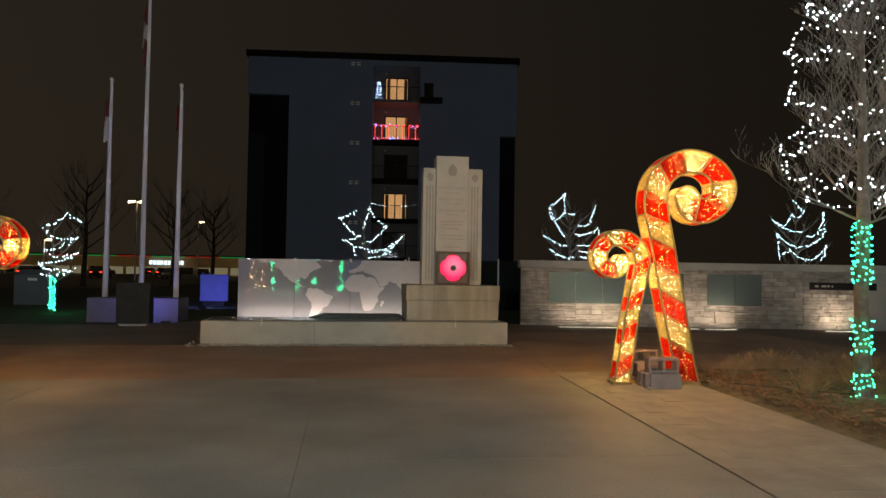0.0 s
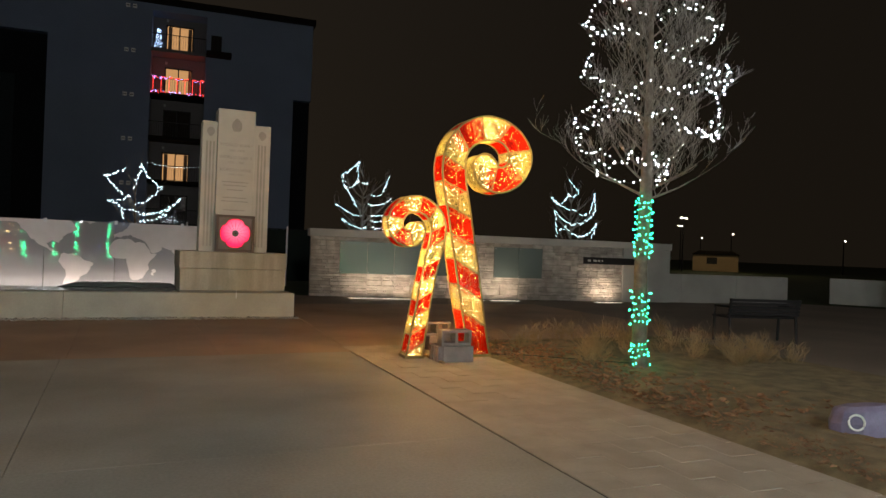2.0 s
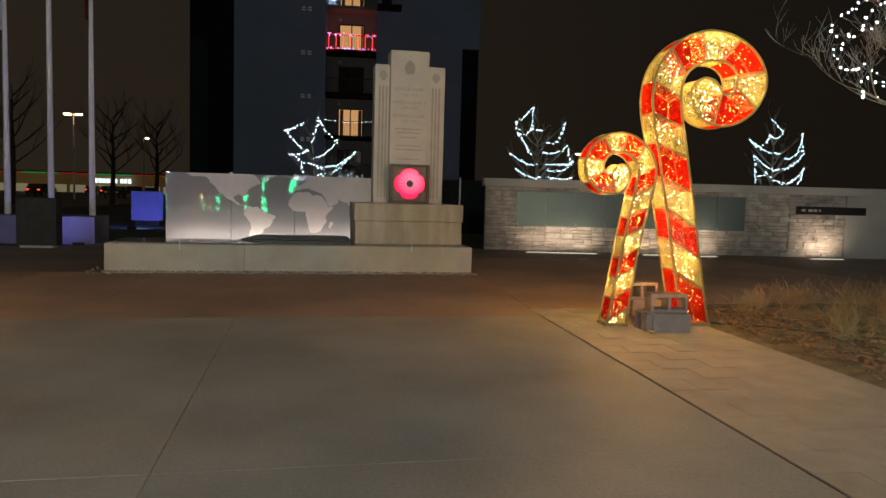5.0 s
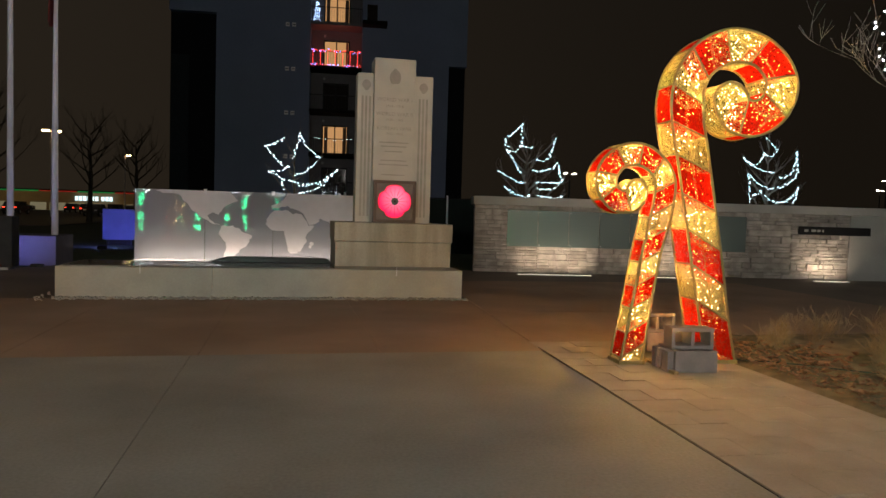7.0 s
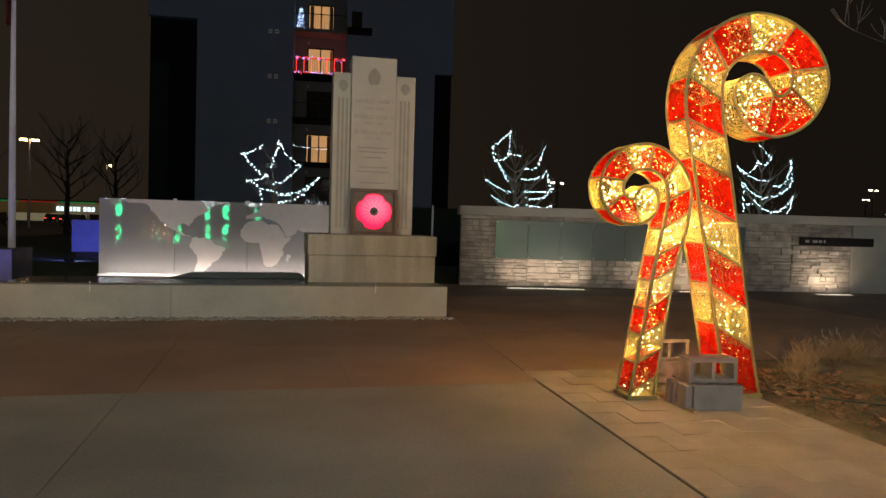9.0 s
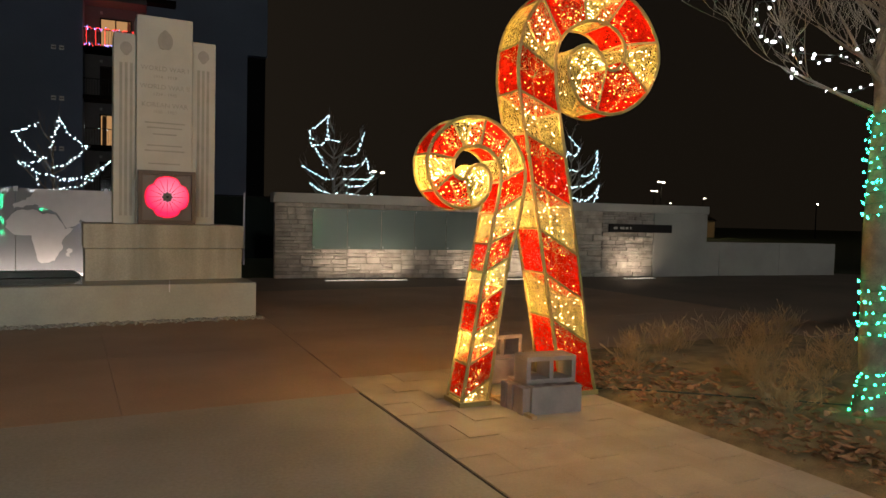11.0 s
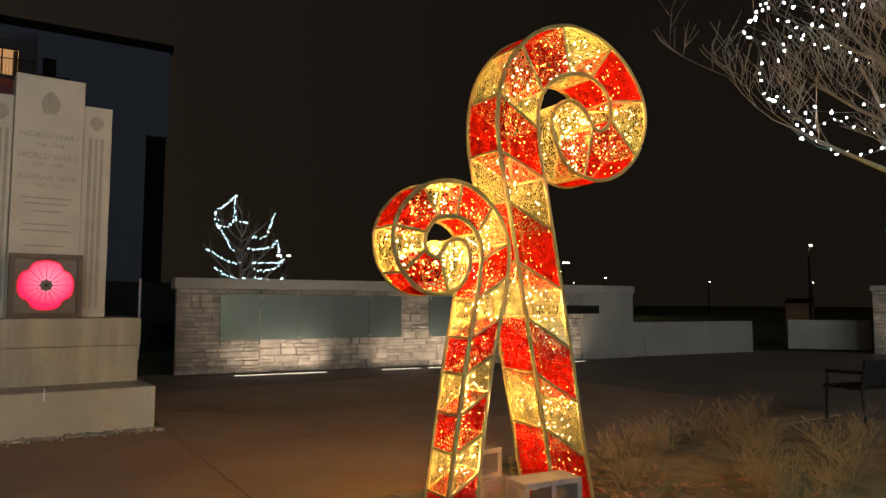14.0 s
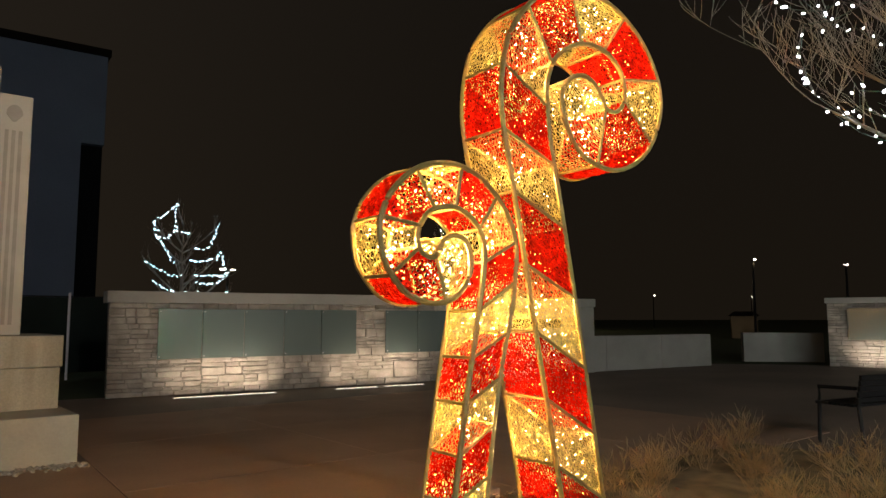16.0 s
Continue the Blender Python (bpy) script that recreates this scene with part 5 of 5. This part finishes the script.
for z, w in prof:
    for s in range(ns):
        a = 2 * math.pi * s / ns
        rock.v.append(((0.27 * math.cos(a) * (1 + 0.12 * math.cos(3 * a))) * w, 0.17 * math.sin(a) * w, z + 0.03 * math.cos(a)))
for i in range(3):
    for s in range(ns):
        rock.f.append((i * ns + s, i * ns + (s + 1) % ns, (i + 1) * ns + (s + 1) % ns, (i + 1) * ns + s))
rock.f.append(tuple(3 * ns + s for s in range(ns)))
rk = thing("painted_rock", pose(5.76, 4.50, 0.02, 0, 0, -52), "lavender painted rock with a white ring", "rock")
part("stone", rock, PAINTROCK, rk, bevel=0.012)
ring = Shape()
ring.tube([(-0.05 + 0.055 * math.cos(a), -0.178 + 0.004 * math.cos(a), 0.115 + 0.06 * math.sin(a)) for a in np.linspace(0, 2 * math.pi, 20)], 0.009, 5)
part("painted_ring", ring, WHITEPAINT, rk, "white painted ring")
cab = Shape().tube([(4.72, 8.98, 0.02), (4.85, 8.82, 0.035), (5.0, 8.6, 0.06), (5.35, 8.3, 0.06), (5.8, 7.9, 0.06), (6.0, 7.6, 0.08)], 0.006, 5)
tagged(part("power_cable", cab, WIRE, None, "thin dark power cable running to the tree"), category="cable")

# ---------------------------------------------------------------- pieces of the paving and of the stone wall
def joint_x(y):
    """The long joint between slabs and pavers."""
    return 2.845 + (y - 4.07) * 0.0389 if y < 9.6 else 3.06 + (y - 9.6) * 0.07


def bed_x(y):
    """The edge between pavers and planting bed."""
    return 4.5 + (y - 3.6) * 0.038


def quad_slab(pts, z0, z1, c=0.004):
    mid = (sum(x for x, y in pts) / 4, sum(y for x, y in pts) / 4)
    inn = [(x + (c if x < mid[0] else -c), y + (c if y < mid[1] else -c)) for x, y in pts]
    sh = Shape()
    return sh.poly([(x, y, z0) for x, y in pts] + [(x, y, z1 - c) for x, y in pts] + [(x, y, z1) for x, y in inn],
                   [(8, 9, 10, 11)] + [(r + k, r + (k + 1) % 4, r + 4 + (k + 1) % 4, r + 4 + k) for r in (0, 4) for k in range(4)])


slab_floor = thing("pavement_slabs", (0, 0, 0), "broad pale brushed concrete slabs", "pavement", kind="structure")
for x0, x1 in zip((-9.9, -6.7, -3.5, -0.3), (-6.7, -3.5, -0.3, None)):
    for y0, y1 in zip((-12, -7.6, -3.2, 1.2, 5.4), (-7.6, -3.2, 1.2, 5.4, 9.6)):
        a, b = (joint_x(y0), joint_x(y1)) if x1 is None else (x1, x1)
        part("slab", quad_slab([(x0 + 0.0015, y0 + 0.0015), (a - (0.018 if x1 is None else 0.0015), y0 + 0.0015), (b - (0.018 if x1 is None else 0.0015), y1 - 0.0015), (x0 + 0.0015, y1 - 0.0015)], -0.02, 0.0, 0.002), SLAB, slab_floor)
band = thing("pavement_band", (0, 0, 0), "band of brown tinted concrete before the memorial", "pavement", kind="structure")
for i in range(8):
    x0 = -10.2 + i * 1.66
    for y0, y1 in ((9.603, 11.6), (11.602, 13.78)):
        a, b = (joint_x(y0), joint_x(y1)) if i == 7 else (x0 + 1.66, x0 + 1.66)
        part("slab", quad_slab([(x0 + 0.001, y0), (a - (0.005 if i == 7 else 0.001), y0), (b - (0.005 if i == 7 else 0.001), y1), (x0 + 0.001, y1)], -0.02, -0.001, 0.002), BAND, band)
east = thing("pavement_east", (0, 0, 0), "brown concrete slabs beside the planting bed", "pavement", kind="structure")
for i in range(3):
    for y0, y1 in ((10.1, 12.4), (12.404, 14.7), (14.704, 17.0)):
        x0, x1 = i * 2.4, i * 2.4 + 2.4
        a, b = (joint_x(y0) + 0.006, joint_x(y1) + 0.006) if i == 0 else (3.3 + x0, 3.3 + x0)
        part("slab", quad_slab([(a, y0), (3.298 + x1, y0), (3.298 + x1, y1), (b, y1)], -0.02, -0.003), BAND, east)
strip = thing("pavement_strip", (0, 0, 0), "strip of grey concrete pavers along the planting bed", "pavement", kind="structure")
JOINTFILL = material("black_joint_filler", (0.012, 0.010, 0.009), 0.9, vary=0.2, bump=0.2)
part("joint_filler", Shape().poly([(joint_x(y) + dx, y, -0.009) for y in (-6, 9.59, 13.7) for dx in (-0.03, 0.02)], [(0, 1, 3, 2), (2, 3, 5, 4)]), JOINTFILL, strip, "dark joint filler")
part("joint_filler", Shape().poly([(joint_x(y) + 0.002 if k == 0 else bed_x(y) - 0.01, y, -0.0095) for y in (-2.2, 9.55) for k in (0, 1)], [(0, 1, 3, 2)]), JOINTFILL, strip, "dark joint filler")
pav = {}
for j in range(41):
    y = -2.2 + j * 0.30
    x = joint_x(min(y, 9.5)) + 0.006
    right = bed_x(y)
    first = 0.25 if j % 2 else 0.45
    while x < right - 0.05:
        w = min(first, right - x)
        key = round(w, 3)
        if key not in pav:
            pav[key] = Shape().soft_box(0.002, w - 0.002, 0.002, 0.298, -0.02, 0.0, 0.0012).mesh("paver", PAVER)
        ob = part("paver", pav[key], PAVER, strip)
        ob.matrix_basis = pose(x, y, random.uniform(-0.0006, 0.0006), 0, 0, -2.2)
        x += w
        first = 0.45

rw = random.Random(8)


def ledgestones(parent, x_end, top):
    """Irregular stones: a wall face split again and again, each piece a stone of its own."""
    todo, done = [(0.0, x_end, 0.0, top)], []
    while todo:
        x0, x1, z0, z1 = todo.pop()
        w, h = x1 - x0, z1 - z0
        if h > 0.19 or (h > 0.12 and rw.random() < 0.35 and w > 0.2):
            c = z0 + h * rw.uniform(0.33, 0.67)
            if w > 2.2:
                k = x0 + w * rw.uniform(0.35, 0.65)
                todo += [(x0, k, z0, z1), (k, x1, z0, z1)]
            else:
                todo += [(x0, x1, z0, c), (x0, x1, c, z1)]
        elif w > 0.62 or (w > 0.4 and rw.random() < 0.5):
            k = x0 + w * rw.uniform(0.3, 0.7)
            todo += [(x0, k, z0, z1), (k, x1, z0, z1)]
        else:
            done.append((x0, x1, z0, z1))
    for x0, x1, z0, z1 in done:
        w, h, d = x1 - x0, z1 - z0, rw.uniform(0.0, 0.05)
        sh = Shape().soft_box(0.004, w - 0.004, 0.004, h - 0.004, 0.0, 0.085 - d, 0.012)
        sh.v = [(x + rw.uniform(-0.004, 0.004), y + rw.uniform(-0.004, 0.004), z + (rw.uniform(-0.008, 0.008) if z > 0.02 else 0)) for x, y, z in sh.v]
        ob = part("stone", sh, STONE, parent)
        ob.matrix_basis = pose(x0, 0.085, z0, 90, 0, 0)


ledgestones(stone_wall, 9.4, 1.62)
ledgestones(w2, 3.6, 1.74)
